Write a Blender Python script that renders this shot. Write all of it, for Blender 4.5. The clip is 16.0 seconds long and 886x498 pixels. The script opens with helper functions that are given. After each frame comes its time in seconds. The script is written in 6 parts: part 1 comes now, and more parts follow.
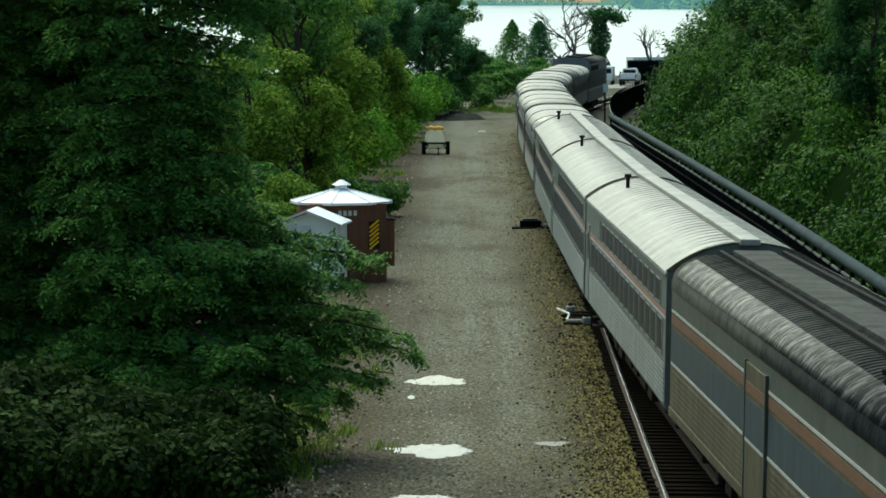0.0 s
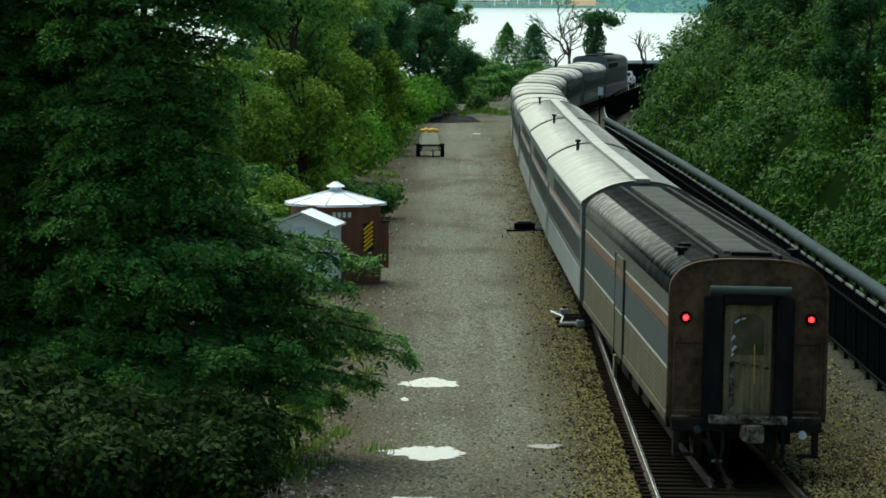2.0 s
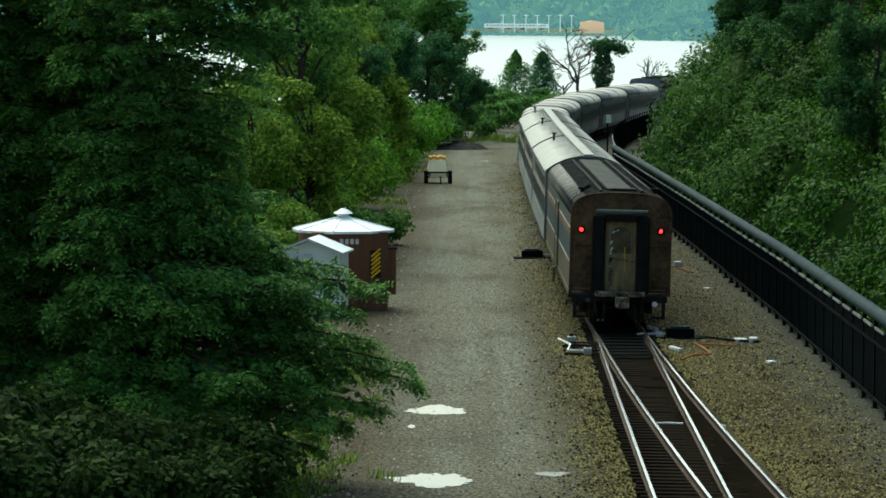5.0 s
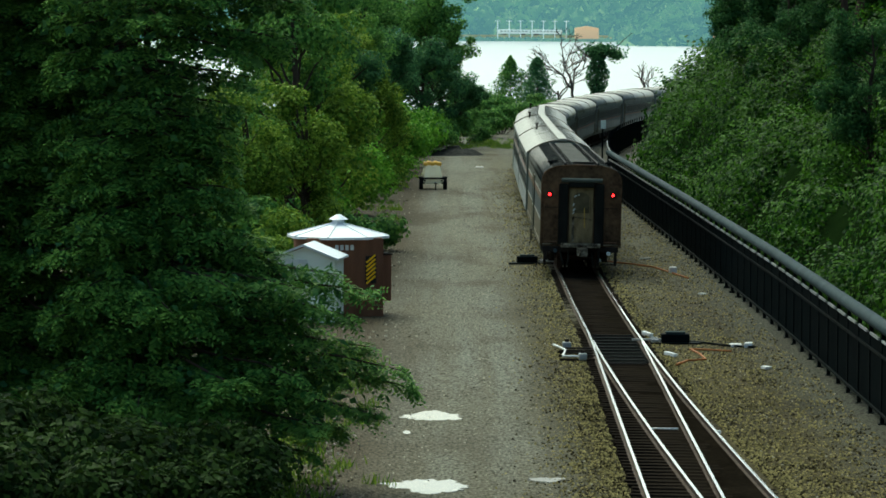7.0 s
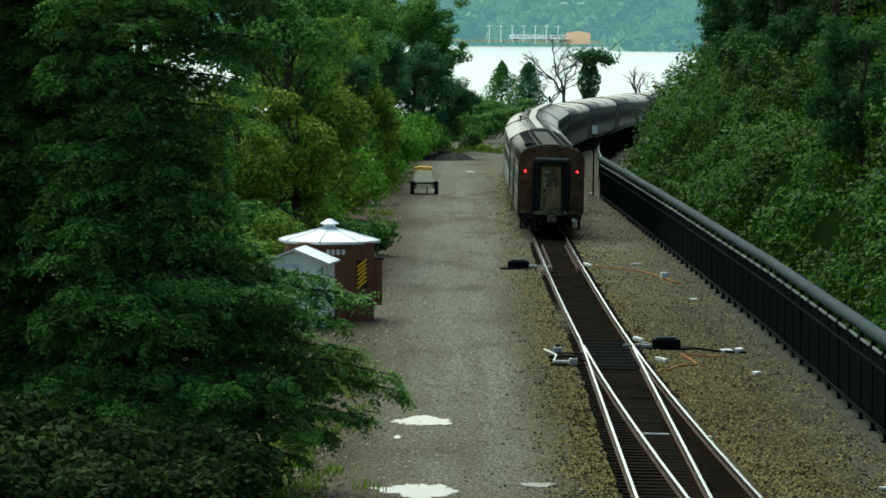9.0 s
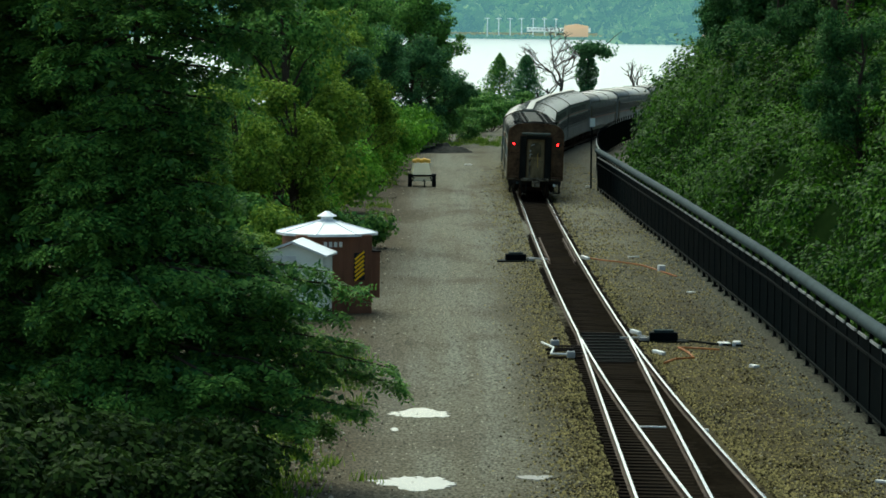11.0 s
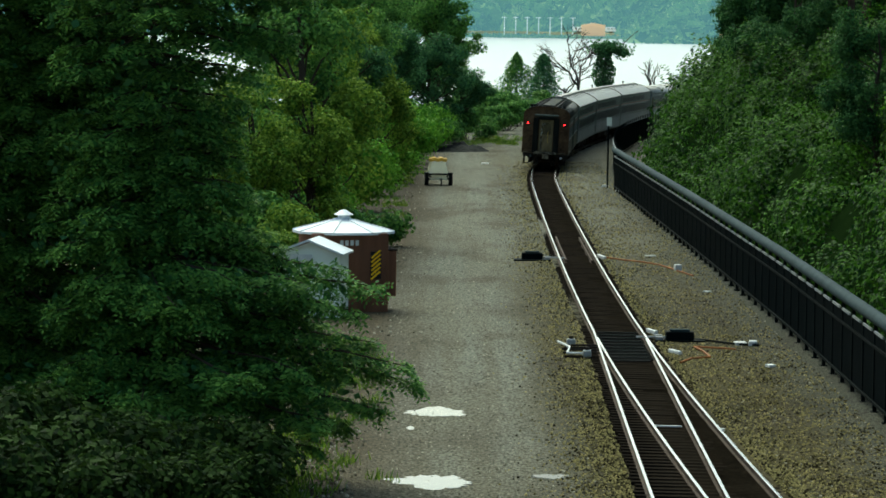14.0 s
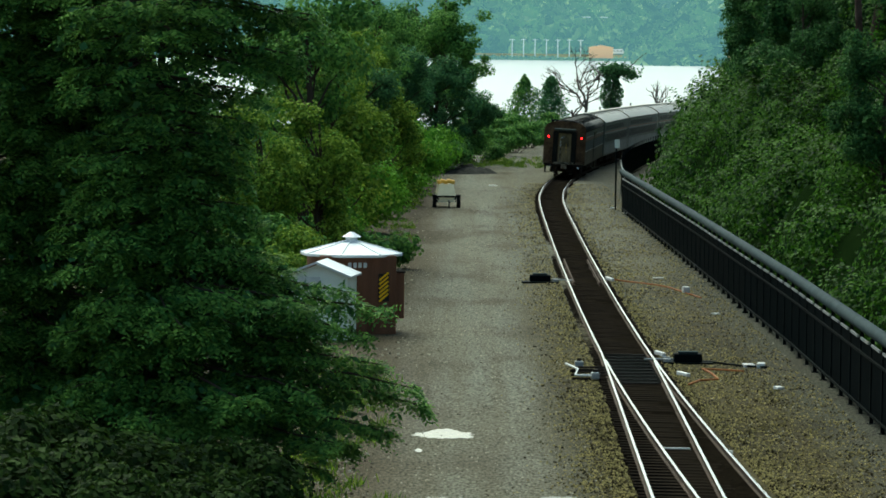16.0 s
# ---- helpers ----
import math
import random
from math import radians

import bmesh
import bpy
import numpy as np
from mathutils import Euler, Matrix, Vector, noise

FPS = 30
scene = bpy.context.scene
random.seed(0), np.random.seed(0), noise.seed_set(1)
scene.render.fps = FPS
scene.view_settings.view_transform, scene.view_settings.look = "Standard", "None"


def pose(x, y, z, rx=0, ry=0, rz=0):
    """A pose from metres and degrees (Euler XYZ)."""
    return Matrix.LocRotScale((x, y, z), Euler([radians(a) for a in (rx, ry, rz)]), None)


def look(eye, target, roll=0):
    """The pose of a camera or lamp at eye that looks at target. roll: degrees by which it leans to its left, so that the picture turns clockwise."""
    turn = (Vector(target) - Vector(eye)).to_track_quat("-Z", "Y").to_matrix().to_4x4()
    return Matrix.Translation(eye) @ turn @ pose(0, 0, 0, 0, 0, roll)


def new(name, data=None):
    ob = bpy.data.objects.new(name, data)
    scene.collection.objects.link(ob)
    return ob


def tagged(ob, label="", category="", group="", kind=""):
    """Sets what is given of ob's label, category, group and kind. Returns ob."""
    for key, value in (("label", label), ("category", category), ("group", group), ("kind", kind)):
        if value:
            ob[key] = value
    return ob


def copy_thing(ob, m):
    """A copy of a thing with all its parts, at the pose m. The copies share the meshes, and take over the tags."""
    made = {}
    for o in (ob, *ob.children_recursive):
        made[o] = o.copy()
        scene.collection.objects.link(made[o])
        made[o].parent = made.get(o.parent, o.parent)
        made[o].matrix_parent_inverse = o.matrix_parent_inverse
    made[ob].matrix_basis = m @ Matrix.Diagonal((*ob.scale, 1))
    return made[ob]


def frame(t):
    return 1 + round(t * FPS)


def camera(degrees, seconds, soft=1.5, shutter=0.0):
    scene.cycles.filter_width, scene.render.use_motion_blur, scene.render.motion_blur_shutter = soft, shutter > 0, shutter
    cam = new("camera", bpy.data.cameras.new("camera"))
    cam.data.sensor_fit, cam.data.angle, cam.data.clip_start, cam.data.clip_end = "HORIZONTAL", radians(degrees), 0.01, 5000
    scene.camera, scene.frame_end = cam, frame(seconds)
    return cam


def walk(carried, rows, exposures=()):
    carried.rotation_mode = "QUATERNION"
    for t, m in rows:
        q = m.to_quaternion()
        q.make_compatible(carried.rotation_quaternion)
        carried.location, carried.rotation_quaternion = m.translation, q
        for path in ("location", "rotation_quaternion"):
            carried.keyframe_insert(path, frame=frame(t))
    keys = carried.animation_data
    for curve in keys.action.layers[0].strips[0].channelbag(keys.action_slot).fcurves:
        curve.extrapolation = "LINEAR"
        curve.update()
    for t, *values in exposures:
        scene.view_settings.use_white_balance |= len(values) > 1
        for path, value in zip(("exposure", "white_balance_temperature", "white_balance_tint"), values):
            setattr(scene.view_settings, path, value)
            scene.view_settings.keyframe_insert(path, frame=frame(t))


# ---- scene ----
# ---- camera and its way: it stands on a bridge and is swung by hand ----
EYE = (0.0, 0.0, 9.2)
cam = camera(14.42, 16.0, soft=1.7)


def aim(yaw, pitch, roll):
    return pose(*EYE, 0, 0, yaw) @ pose(0, 0, 0, 90 + pitch) @ pose(0, 0, 0, 0, 0, roll)


SWING = [(0.0, 0.196, -4.208, -0.073), (0.5, -0.035, -4.227, 0.107), (1.0, 0.03, -4.033, 0.072), (1.5, 0.054, -3.992, 0.222),
         (2.0, 0.099, -4.172, 0.203), (2.5, 0.112, -4.113, 0.188), (3.0, 0.22, -3.989, 0.287), (3.5, 0.285, -3.866, 0.314),
         (4.0, 0.302, -3.854, 0.341), (4.5, 0.255, -3.769, 0.399), (6.8, 0.139, -3.671, 0.40), (7.0, 0.144, -3.633, 0.343),
         (7.5, 0.09, -3.621, 0.325), (8.0, 0.068, -3.553, 0.449), (8.5, 0.07, -3.501, 0.442), (9.0, -0.001, -3.554, 0.505),
         (11.3, -0.058, -3.732, 0.651), (11.5, -0.069, -3.806, 0.692), (12.0, 0.001, -3.794, 0.756), (12.5, 0.047, -3.872, 0.827),
         (13.0, 0.108, -3.83, 0.777), (13.5, 0.171, -3.754, 0.732), (14.0, 0.226, -3.699, 0.735), (14.5, 0.269, -3.665, 0.724),
         (15.0, 0.317, -3.612, 0.638), (15.5, 0.339, -3.495, 0.737), (16.0, 0.361, -3.337, 0.691)]
walk(cam, [(t, aim(y, p, r)) for t, y, p, r in SWING], exposures=[(0.0, 0.67, 6250, -12), (16.0, 0.67, 6250, -12)])

# ---- light: a bright overcast sky ----
world = bpy.data.worlds.new("sky")
scene.world = world
world.use_nodes = True
wn = world.node_tree
sky = wn.nodes.new("ShaderNodeTexSky")
sky.sky_type, sky.sun_disc = "NISHITA", False
sky.sun_elevation, sky.sun_rotation = radians(48), radians(-20)
sky.air_density, sky.dust_density, sky.ozone_density = 1.0, 4.0, 1.0
wn.links.new(sky.outputs[0], wn.nodes["Background"].inputs[0])
wn.nodes["Background"].inputs[1].default_value = 0.122
sun = new("sun", bpy.data.lights.new("sun", "SUN"))
sun.data.energy, sun.data.angle, sun.data.color = 1.5, radians(48), (1.0, 0.97, 0.91)
sun.matrix_world = look((-18, 34, 80), (0, 0, 0))


# ---- materials ----
def mat(name, dark, light, scale=3.0, rough=0.7, metal=0.0, bump=0.2, fine=40.0, detail=0.35, streak=None, leaf=False, island=0.0, coat=0.0, spec=0.15, pos=(0.3, 0.7)):
    """Two scales of noise between two colours, with relief; streak stretches the noise along an axis."""
    m = bpy.data.materials.new(name)
    m.use_nodes = True
    n, l = m.node_tree.nodes, m.node_tree.links
    b = n["Principled BSDF"]
    b.inputs["Roughness"].default_value, b.inputs["Metallic"].default_value = rough, metal
    b.inputs["Specular IOR Level"].default_value = spec
    co = n.new("ShaderNodeTexCoord")
    mp = n.new("ShaderNodeMapping")
    mp.inputs["Scale"].default_value = streak or (1, 1, 1)
    l.new(co.outputs["Object"], mp.inputs[0])
    big, small = n.new("ShaderNodeTexNoise"), n.new("ShaderNodeTexNoise")
    big.inputs["Scale"].default_value, big.inputs["Detail"].default_value = scale, 4
    small.inputs["Scale"].default_value, small.inputs["Detail"].default_value = fine, 3
    l.new(mp.outputs[0], big.inputs["Vector"])
    l.new(mp.outputs[0], small.inputs["Vector"])
    mix = n.new("ShaderNodeMath")
    mix.operation = "MULTIPLY_ADD"
    mix.inputs[1].default_value = detail
    l.new(small.outputs[0], mix.inputs[0])
    sc = n.new("ShaderNodeMath")
    sc.operation = "MULTIPLY"
    sc.inputs[1].default_value = 1 - detail
    l.new(big.outputs[0], sc.inputs[0])
    l.new(sc.outputs[0], mix.inputs[2])
    fac = mix.outputs[0]
    if island:
        geo, ad = n.new("ShaderNodeNewGeometry"), n.new("ShaderNodeMath")
        ad.operation = "MULTIPLY_ADD"
        ad.inputs[1].default_value = island
        l.new(geo.outputs["Random Per Island"], ad.inputs[0])
        l.new(fac, ad.inputs[2])
        sb = n.new("ShaderNodeMath")
        sb.operation = "SUBTRACT"
        sb.inputs[1].default_value = island / 2
        l.new(ad.outputs[0], sb.inputs[0])
        fac = sb.outputs[0]
    ramp = n.new("ShaderNodeValToRGB")
    ramp.color_ramp.elements[0].position, ramp.color_ramp.elements[1].position = pos
    ramp.color_ramp.elements[0].color, ramp.color_ramp.elements[1].color = (*dark, 1), (*light, 1)
    l.new(fac, ramp.inputs[0])
    l.new(ramp.outputs[0], b.inputs["Base Color"])
    if bump:
        bp = n.new("ShaderNodeBump")
        bp.inputs["Strength"].default_value, bp.inputs["Distance"].default_value = bump, 0.02
        l.new(small.outputs[0], bp.inputs["Height"])
        l.new(bp.outputs[0], b.inputs["Normal"])
    if coat:
        b.inputs["Coat Weight"].default_value = coat
    if leaf:
        b.inputs["Specular IOR Level"].default_value = 0.04
        tr, mx = n.new("ShaderNodeBsdfTranslucent"), n.new("ShaderNodeMixShader")
        l.new(ramp.outputs[0], tr.inputs[0])
        mx.inputs[0].default_value = 0.3
        l.new(b.outputs[0], mx.inputs[1])
        l.new(tr.outputs[0], mx.inputs[2])
        l.new(mx.outputs[0], n["Material Output"].inputs[0])
    return m


def glow(name, colour, strength):
    m = bpy.data.materials.new(name)
    m.use_nodes = True
    b = m.node_tree.nodes["Principled BSDF"]
    b.inputs["Base Color"].default_value = (*colour, 1)
    b.inputs["Emission Color"].default_value = (*colour, 1)
    b.inputs["Emission Strength"].default_value = strength
    return m


M = {
    "leaf_near": mat("leaf_near", (0.044, 0.124, 0.026), (0.168, 0.310, 0.058), 0.5, 0.55, leaf=True, island=0.7, bump=0),
    "leaf_mid": mat("leaf_mid", (0.045, 0.125, 0.030), (0.165, 0.315, 0.062), 0.35, 0.6, leaf=True, island=0.6, bump=0),
    "leaf_bright": mat("leaf_bright", (0.055, 0.17, 0.014), (0.17, 0.35, 0.035), 0.4, 0.6, leaf=True, island=0.5, bump=0),
    "car_paint": mat("car_paint", (0.080, 0.098, 0.086), (0.175, 0.20, 0.180), 1.2, 0.5, 0.1, bump=0.06, fine=12, streak=(1, 1.5, 0.5)),
    # undergrowth leaves coloured very dark: shade beneath the trees is in the colour
    "leaf_under_shade": mat("leaf_under_shade", (0.007, 0.020, 0.004), (0.040, 0.074, 0.014), 0.6, 0.6, leaf=True, island=0.6, bump=0),
    "leaf_hill": mat("leaf_hill", (0.020, 0.068, 0.022), (0.072, 0.160, 0.042), 0.35, 0.6, leaf=True, island=0.6, bump=0),
    "leaf_light": mat("leaf_light", (0.060, 0.135, 0.016), (0.22, 0.32, 0.040), 0.5, 0.6, leaf=True, island=0.7, bump=0),
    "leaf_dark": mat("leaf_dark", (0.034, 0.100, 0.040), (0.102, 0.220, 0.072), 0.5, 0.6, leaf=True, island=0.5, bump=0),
    "vine": mat("vine", (0.005, 0.029, 0.003), (0.072, 0.172, 0.012), 0.16, 0.5, leaf=True, island=0.5, bump=0, fine=1.2, detail=0.3),
    "bark": mat("bark", (0.022, 0.016, 0.012), (0.074, 0.056, 0.041), 4, 0.9, bump=0.8, streak=(1, 1, 0.2)),
    "bark_red": mat("bark_red", (0.035, 0.022, 0.016), (0.11, 0.07, 0.052), 4, 0.9, bump=0.8, streak=(1, 1, 0.2)),
    "dead_wood": mat("dead_wood", (0.044, 0.037, 0.030), (0.126, 0.104, 0.089), 4, 0.9, bump=0.6, streak=(1, 1, 0.2)),
    # near-black green puts the shade between the vine mounds into the soil's colour
    "shaded_soil": mat("shaded_soil", (0.003, 0.008, 0.002), (0.010, 0.020, 0.005), 0.6, 0.98, bump=0.6, spec=0.0),
    "sleeper": mat("sleeper", (0.004, 0.0035, 0.003), (0.026, 0.021, 0.016), 2.2, 0.97, bump=0.6, streak=(0.6, 1, 1), spec=0.0),
    "rail_side": mat("rail_side", (0.026, 0.016, 0.011), (0.067, 0.041, 0.026), 4, 0.8),
    "rail_head": mat("rail_head", (0.55, 0.56, 0.58), (0.75, 0.76, 0.78), 3, 0.22, 1.0, bump=0.03),
    "black_metal": mat("black_metal", (0.001, 0.0028, 0.0034), (0.004, 0.0078, 0.0085), 2, 0.6, 0.0, bump=0.1, spec=0.02),
    "cap_metal": mat("cap_metal", (0.016, 0.030, 0.034), (0.042, 0.064, 0.068), 1.2, 0.7, 0.0, bump=0.1, spec=0.04),
    "steel_roof": mat("steel_roof", (0.13, 0.135, 0.118), (0.385, 0.385, 0.345), 0.8, 0.45, 0.35, bump=0.12, fine=6, detail=0.5, streak=(0.7, 1.8, 1)),
    "steel_side": mat("steel_side", (0.085, 0.10, 0.098), (0.30, 0.325, 0.315), 1.1, 0.5, 0.2, bump=0.08, fine=9, detail=0.5, streak=(1, 2.5, 0.5)),
    "dull_steel": mat("dull_steel", (0.046, 0.042, 0.025), (0.142, 0.126, 0.079), 1.1, 0.6, 0.1, bump=0.15, fine=7, detail=0.45, streak=(1, 1.6, 0.6), spec=0.1),
    "dark_roof": mat("dark_roof", (0.011, 0.013, 0.012), (0.085, 0.089, 0.078), 0.9, 0.8, 0.0, bump=0.5, fine=6, detail=0.5, spec=0.07, streak=(1, 1.6, 1)),
    "worn_roof": mat("worn_roof", (0.018, 0.019, 0.016), (0.30, 0.295, 0.26), 0.8, 0.6, 0.0, bump=0.4, fine=4.5, detail=0.6, pos=(0.47, 0.7), streak=(1, 2.4, 1)),
    "end_brown": mat("end_brown", (0.034, 0.020, 0.011), (0.165, 0.100, 0.052), 1.3, 0.75, 0.0, bump=0.3, fine=9, pos=(0.36, 0.66), spec=0.08),
    "end_door": mat("end_door", (0.070, 0.050, 0.022), (0.37, 0.275, 0.142), 2.5, 0.6, 0.0, bump=0.2, streak=(2, 1, 0.5), spec=0.08),
    "rubber": mat("rubber", (0.003, 0.004, 0.004), (0.011, 0.013, 0.013), 4, 0.7, spec=0.05),
    "grime": mat("grime", (0.009, 0.007, 0.006), (0.037, 0.031, 0.025), 3, 0.8, spec=0.05),
    "white_line": mat("white_line", (0.370, 0.370, 0.340), (0.533, 0.533, 0.503), 2, 0.5),
    "orange_stripe": mat("orange_stripe", (0.12, 0.065, 0.038), (0.19, 0.105, 0.065), 2, 0.5),
    "red_stripe": mat("red_stripe", (0.244, 0.118, 0.096), (0.370, 0.222, 0.185), 2, 0.5),
    "blue_band": mat("blue_band", (0.025, 0.041, 0.046), (0.060, 0.082, 0.088), 1.4, 0.55, streak=(1, 1.5, 0.6)),
    "green_grey": mat("green_grey", (0.044, 0.054, 0.043), (0.100, 0.112, 0.092), 1.4, 0.55, 0.1),
    "car_glass": mat("car_glass", (0.004, 0.006, 0.007), (0.010, 0.013, 0.015), 2, 0.45, 0.0, bump=0, spec=0.1),
    "window_frame": mat("window_frame", (0.24, 0.27, 0.26), (0.36, 0.39, 0.38), 3, 0.4, 0.6),
    "loco_grey": mat("loco_grey", (0.148, 0.163, 0.178), (0.237, 0.252, 0.266), 1, 0.5, 0.2),
    "loco_blue": mat("loco_blue", (0.03, 0.04, 0.05), (0.06, 0.075, 0.09), 1, 0.5),
    "shed_roof": mat("shed_roof", (0.62, 0.66, 0.68), (0.85, 0.88, 0.88), 1.5, 0.45, 0.1, bump=0.15),
    "shed_brown": mat("shed_brown", (0.105, 0.046, 0.024), (0.21, 0.098, 0.055), 1.5, 0.7, streak=(2, 2, 0.4)),
    "shed_white": mat("shed_white", (0.70, 0.74, 0.64), (0.88, 0.90, 0.81), 1.5, 0.6),
    "sign_yellow": mat("sign_yellow", (0.86, 0.46, 0.01), (0.95, 0.56, 0.02), 3, 0.5, bump=0),
    "sign_black": mat("sign_black", (0.01, 0.01, 0.01), (0.025, 0.022, 0.02), 3, 0.5, bump=0),
    "cream": mat("cream", (0.7, 0.62, 0.38), (0.85, 0.77, 0.52), 2, 0.5),
    "tank_yellow": mat("tank_yellow", (0.5, 0.3, 0.05), (0.68, 0.42, 0.08), 2, 0.6),
    "truck_white": mat("truck_white", (0.6, 0.62, 0.62), (0.78, 0.8, 0.8), 1, 0.25, bump=0, coat=0.5),
    "pale_debris": mat("pale_debris", (0.55, 0.56, 0.54), (0.8, 0.8, 0.77), 5, 0.6),
    "orange_cable": mat("orange_cable", (0.237, 0.081, 0.022), (0.355, 0.133, 0.037), 5, 0.6),
    "lamp_red": glow("lamp_red", (1.0, 0.008, 0.014), 7.0),
    "oily_bed": mat("oily_bed", (0.002, 0.0016, 0.0012), (0.016, 0.013, 0.009), 0.5, 0.97, bump=0.8, fine=7, detail=0.55, spec=0.0),
    "pale_rail": mat("pale_rail", (0.22, 0.23, 0.22), (0.40, 0.41, 0.40), 3, 0.6),
    "stone": mat("stone", (0.040, 0.034, 0.020), (0.33, 0.31, 0.235), 3, 0.9, island=0.9),
    "ballast": mat("ballast", (0.010, 0.008, 0.003), (0.290, 0.245, 0.100), 0.5, 0.95, bump=0, island=1.1, spec=0.03, pos=(0.18, 0.88)),
    "bellows": mat("bellows", (0.006, 0.007, 0.006), (0.022, 0.022, 0.018), 3, 0.8, spec=0.04, streak=(1, 1, 0.4)),
    "scuffed": mat("scuffed", (0.026, 0.020, 0.012), (0.34, 0.29, 0.205), 5, 0.7, 0.0, fine=14, pos=(0.42, 0.66), spec=0.06),
    # tan tones stand for the pale reflection on the door's window
    "door_glass": mat("door_glass", (0.034, 0.028, 0.014), (0.17, 0.138, 0.074), 3, 0.5, 0.0, bump=0, spec=0.06),
    "grease": mat("grease", (0.003, 0.004, 0.004), (0.014, 0.014, 0.013), 2, 0.95, bump=0.5, spec=0.0),
    "far_tan": mat("far_tan", (0.30, 0.29, 0.16), (0.62, 0.57, 0.38), 0.05, 0.9, bump=0, fine=0.4),
    "spoil": mat("spoil", (0.012, 0.013, 0.012), (0.060, 0.060, 0.054), 2, 0.95, spec=0.0),
    "concrete": mat("concrete", (0.222, 0.222, 0.200), (0.340, 0.333, 0.303), 1.5, 0.85),
    "far_window": mat("far_window", (0.25, 0.32, 0.34), (0.4, 0.46, 0.48), 0.1, 0.5),
    # weak emission brightens these two far colours; neither is a lamp
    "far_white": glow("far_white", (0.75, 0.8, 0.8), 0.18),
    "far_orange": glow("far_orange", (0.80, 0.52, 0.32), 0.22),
}


def water_material(name, rough, bump, scale, colour):
    m = bpy.data.materials.new(name)
    m.use_nodes = True
    n, l = m.node_tree.nodes, m.node_tree.links
    b = n["Principled BSDF"]
    b.inputs["Base Color"].default_value = (*colour, 1)
    b.inputs["Roughness"].default_value = rough
    b.inputs["IOR"].default_value = 1.33
    co, ns, bp = n.new("ShaderNodeTexCoord"), n.new("ShaderNodeTexNoise"), n.new("ShaderNodeBump")
    ns.inputs["Scale"].default_value = scale
    bp.inputs["Strength"].default_value, bp.inputs["Distance"].default_value = bump, 0.1
    l.new(co.outputs["Object"], ns.inputs["Vector"])
    l.new(ns.outputs[0], bp.inputs["Height"])
    l.new(bp.outputs[0], b.inputs["Normal"])
    return m


M["river"] = water_material("river", 0.25, 0.3, 0.5, (0.45, 0.5, 0.5))
M["puddle"] = water_material("puddle", 0.06, 0.02, 3.0, (0.2, 0.19, 0.17))


def ground_material():
    """Grey-brown gravel; darker, tanner ballast ground by the track; pale packed wheel tracks and damp patches."""
    m = bpy.data.materials.new("gravel")
    m.use_nodes = True
    n, l = m.node_tree.nodes, m.node_tree.links
    b = n["Principled BSDF"]
    b.inputs["Roughness"].default_value = 0.95
    b.inputs["Specular IOR Level"].default_value = 0.06
    co = n.new("ShaderNodeTexCoord")

    def tex(kind, scale, stretch=(1, 1, 1), detail=4):
        mp, t = n.new("ShaderNodeMapping"), n.new(kind)
        mp.inputs["Scale"].default_value = stretch
        t.inputs["Scale"].default_value = scale
        if kind == "ShaderNodeTexNoise":
            t.inputs["Detail"].default_value = detail
        l.new(co.outputs["Object"], mp.inputs[0])
        l.new(mp.outputs[0], t.inputs["Vector"])
        return t

    def ramp(src, p0, p1, c0, c1):
        r = n.new("ShaderNodeValToRGB")
        r.color_ramp.elements[0].position, r.color_ramp.elements[1].position = p0, p1
        r.color_ramp.elements[0].color, r.color_ramp.elements[1].color = (*c0, 1), (*c1, 1)
        l.new(src, r.inputs[0])
        return r.outputs[0]

    def blend(fac, a, c, how="MIX"):
        x = n.new("ShaderNodeMix")
        x.data_type, x.blend_type = "RGBA", how
        if isinstance(fac, float):
            x.inputs[0].default_value = fac
        else:
            l.new(fac, x.inputs[0])
        l.new(a, x.inputs[6])
        l.new(c, x.inputs[7])
        return x.outputs[2]

    stones = tex("ShaderNodeTexVoronoi", 17.0, (1, 0.45, 1))
    patches = tex("ShaderNodeTexNoise", 0.16, (1, 0.35, 1), 5)
    tracks = tex("ShaderNodeTexNoise", 0.9, (1, 0.03, 1), 3)
    grit = tex("ShaderNodeTexNoise", 15.0, (1, 0.3, 1), 6)
    road = blend(0.6, ramp(patches.outputs[0], 0.38, 0.62, (0.066, 0.062, 0.040), (0.158, 0.156, 0.116)), ramp(grit.outputs[0], 0.36, 0.64, (0.022, 0.020, 0.013), (0.230, 0.222, 0.165)))
    road = blend(ramp(tracks.outputs[0], 0.42, 0.60, (0, 0, 0), (0.75, 0.75, 0.75)), road, ramp(grit.outputs[0], 0.38, 0.62, (0.062, 0.065, 0.050), (0.250, 0.256, 0.210)))
    road = blend(0.3, road, ramp(stones.outputs["Color"], 0.2, 0.8, (0.018, 0.016, 0.010), (0.30, 0.29, 0.22)))
    # ballast ground goes nearly black to put shade in the gaps between stones
    ball = blend(0.5, ramp(stones.outputs["Color"], 0.3, 0.72, (0.002, 0.0015, 0.0007), (0.078, 0.065, 0.026)), ramp(patches.outputs[0], 0.36, 0.64, (0.009, 0.007, 0.002), (0.088, 0.073, 0.029)))
    sep = n.new("ShaderNodeSeparateXYZ")
    l.new(co.outputs["Object"], sep.inputs[0])
    wob = n.new("ShaderNodeMath")
    wob.operation = "MULTIPLY_ADD"
    wob.inputs[1].default_value = 2.4
    l.new(patches.outputs[0], wob.inputs[0])
    l.new(sep.outputs[0], wob.inputs[2])
    edge = n.new("ShaderNodeMapRange")
    edge.inputs[1].default_value, edge.inputs[2].default_value = 2.6, 4.3
    l.new(wob.outputs[0], edge.inputs[0])
    away = n.new("ShaderNodeMapRange")
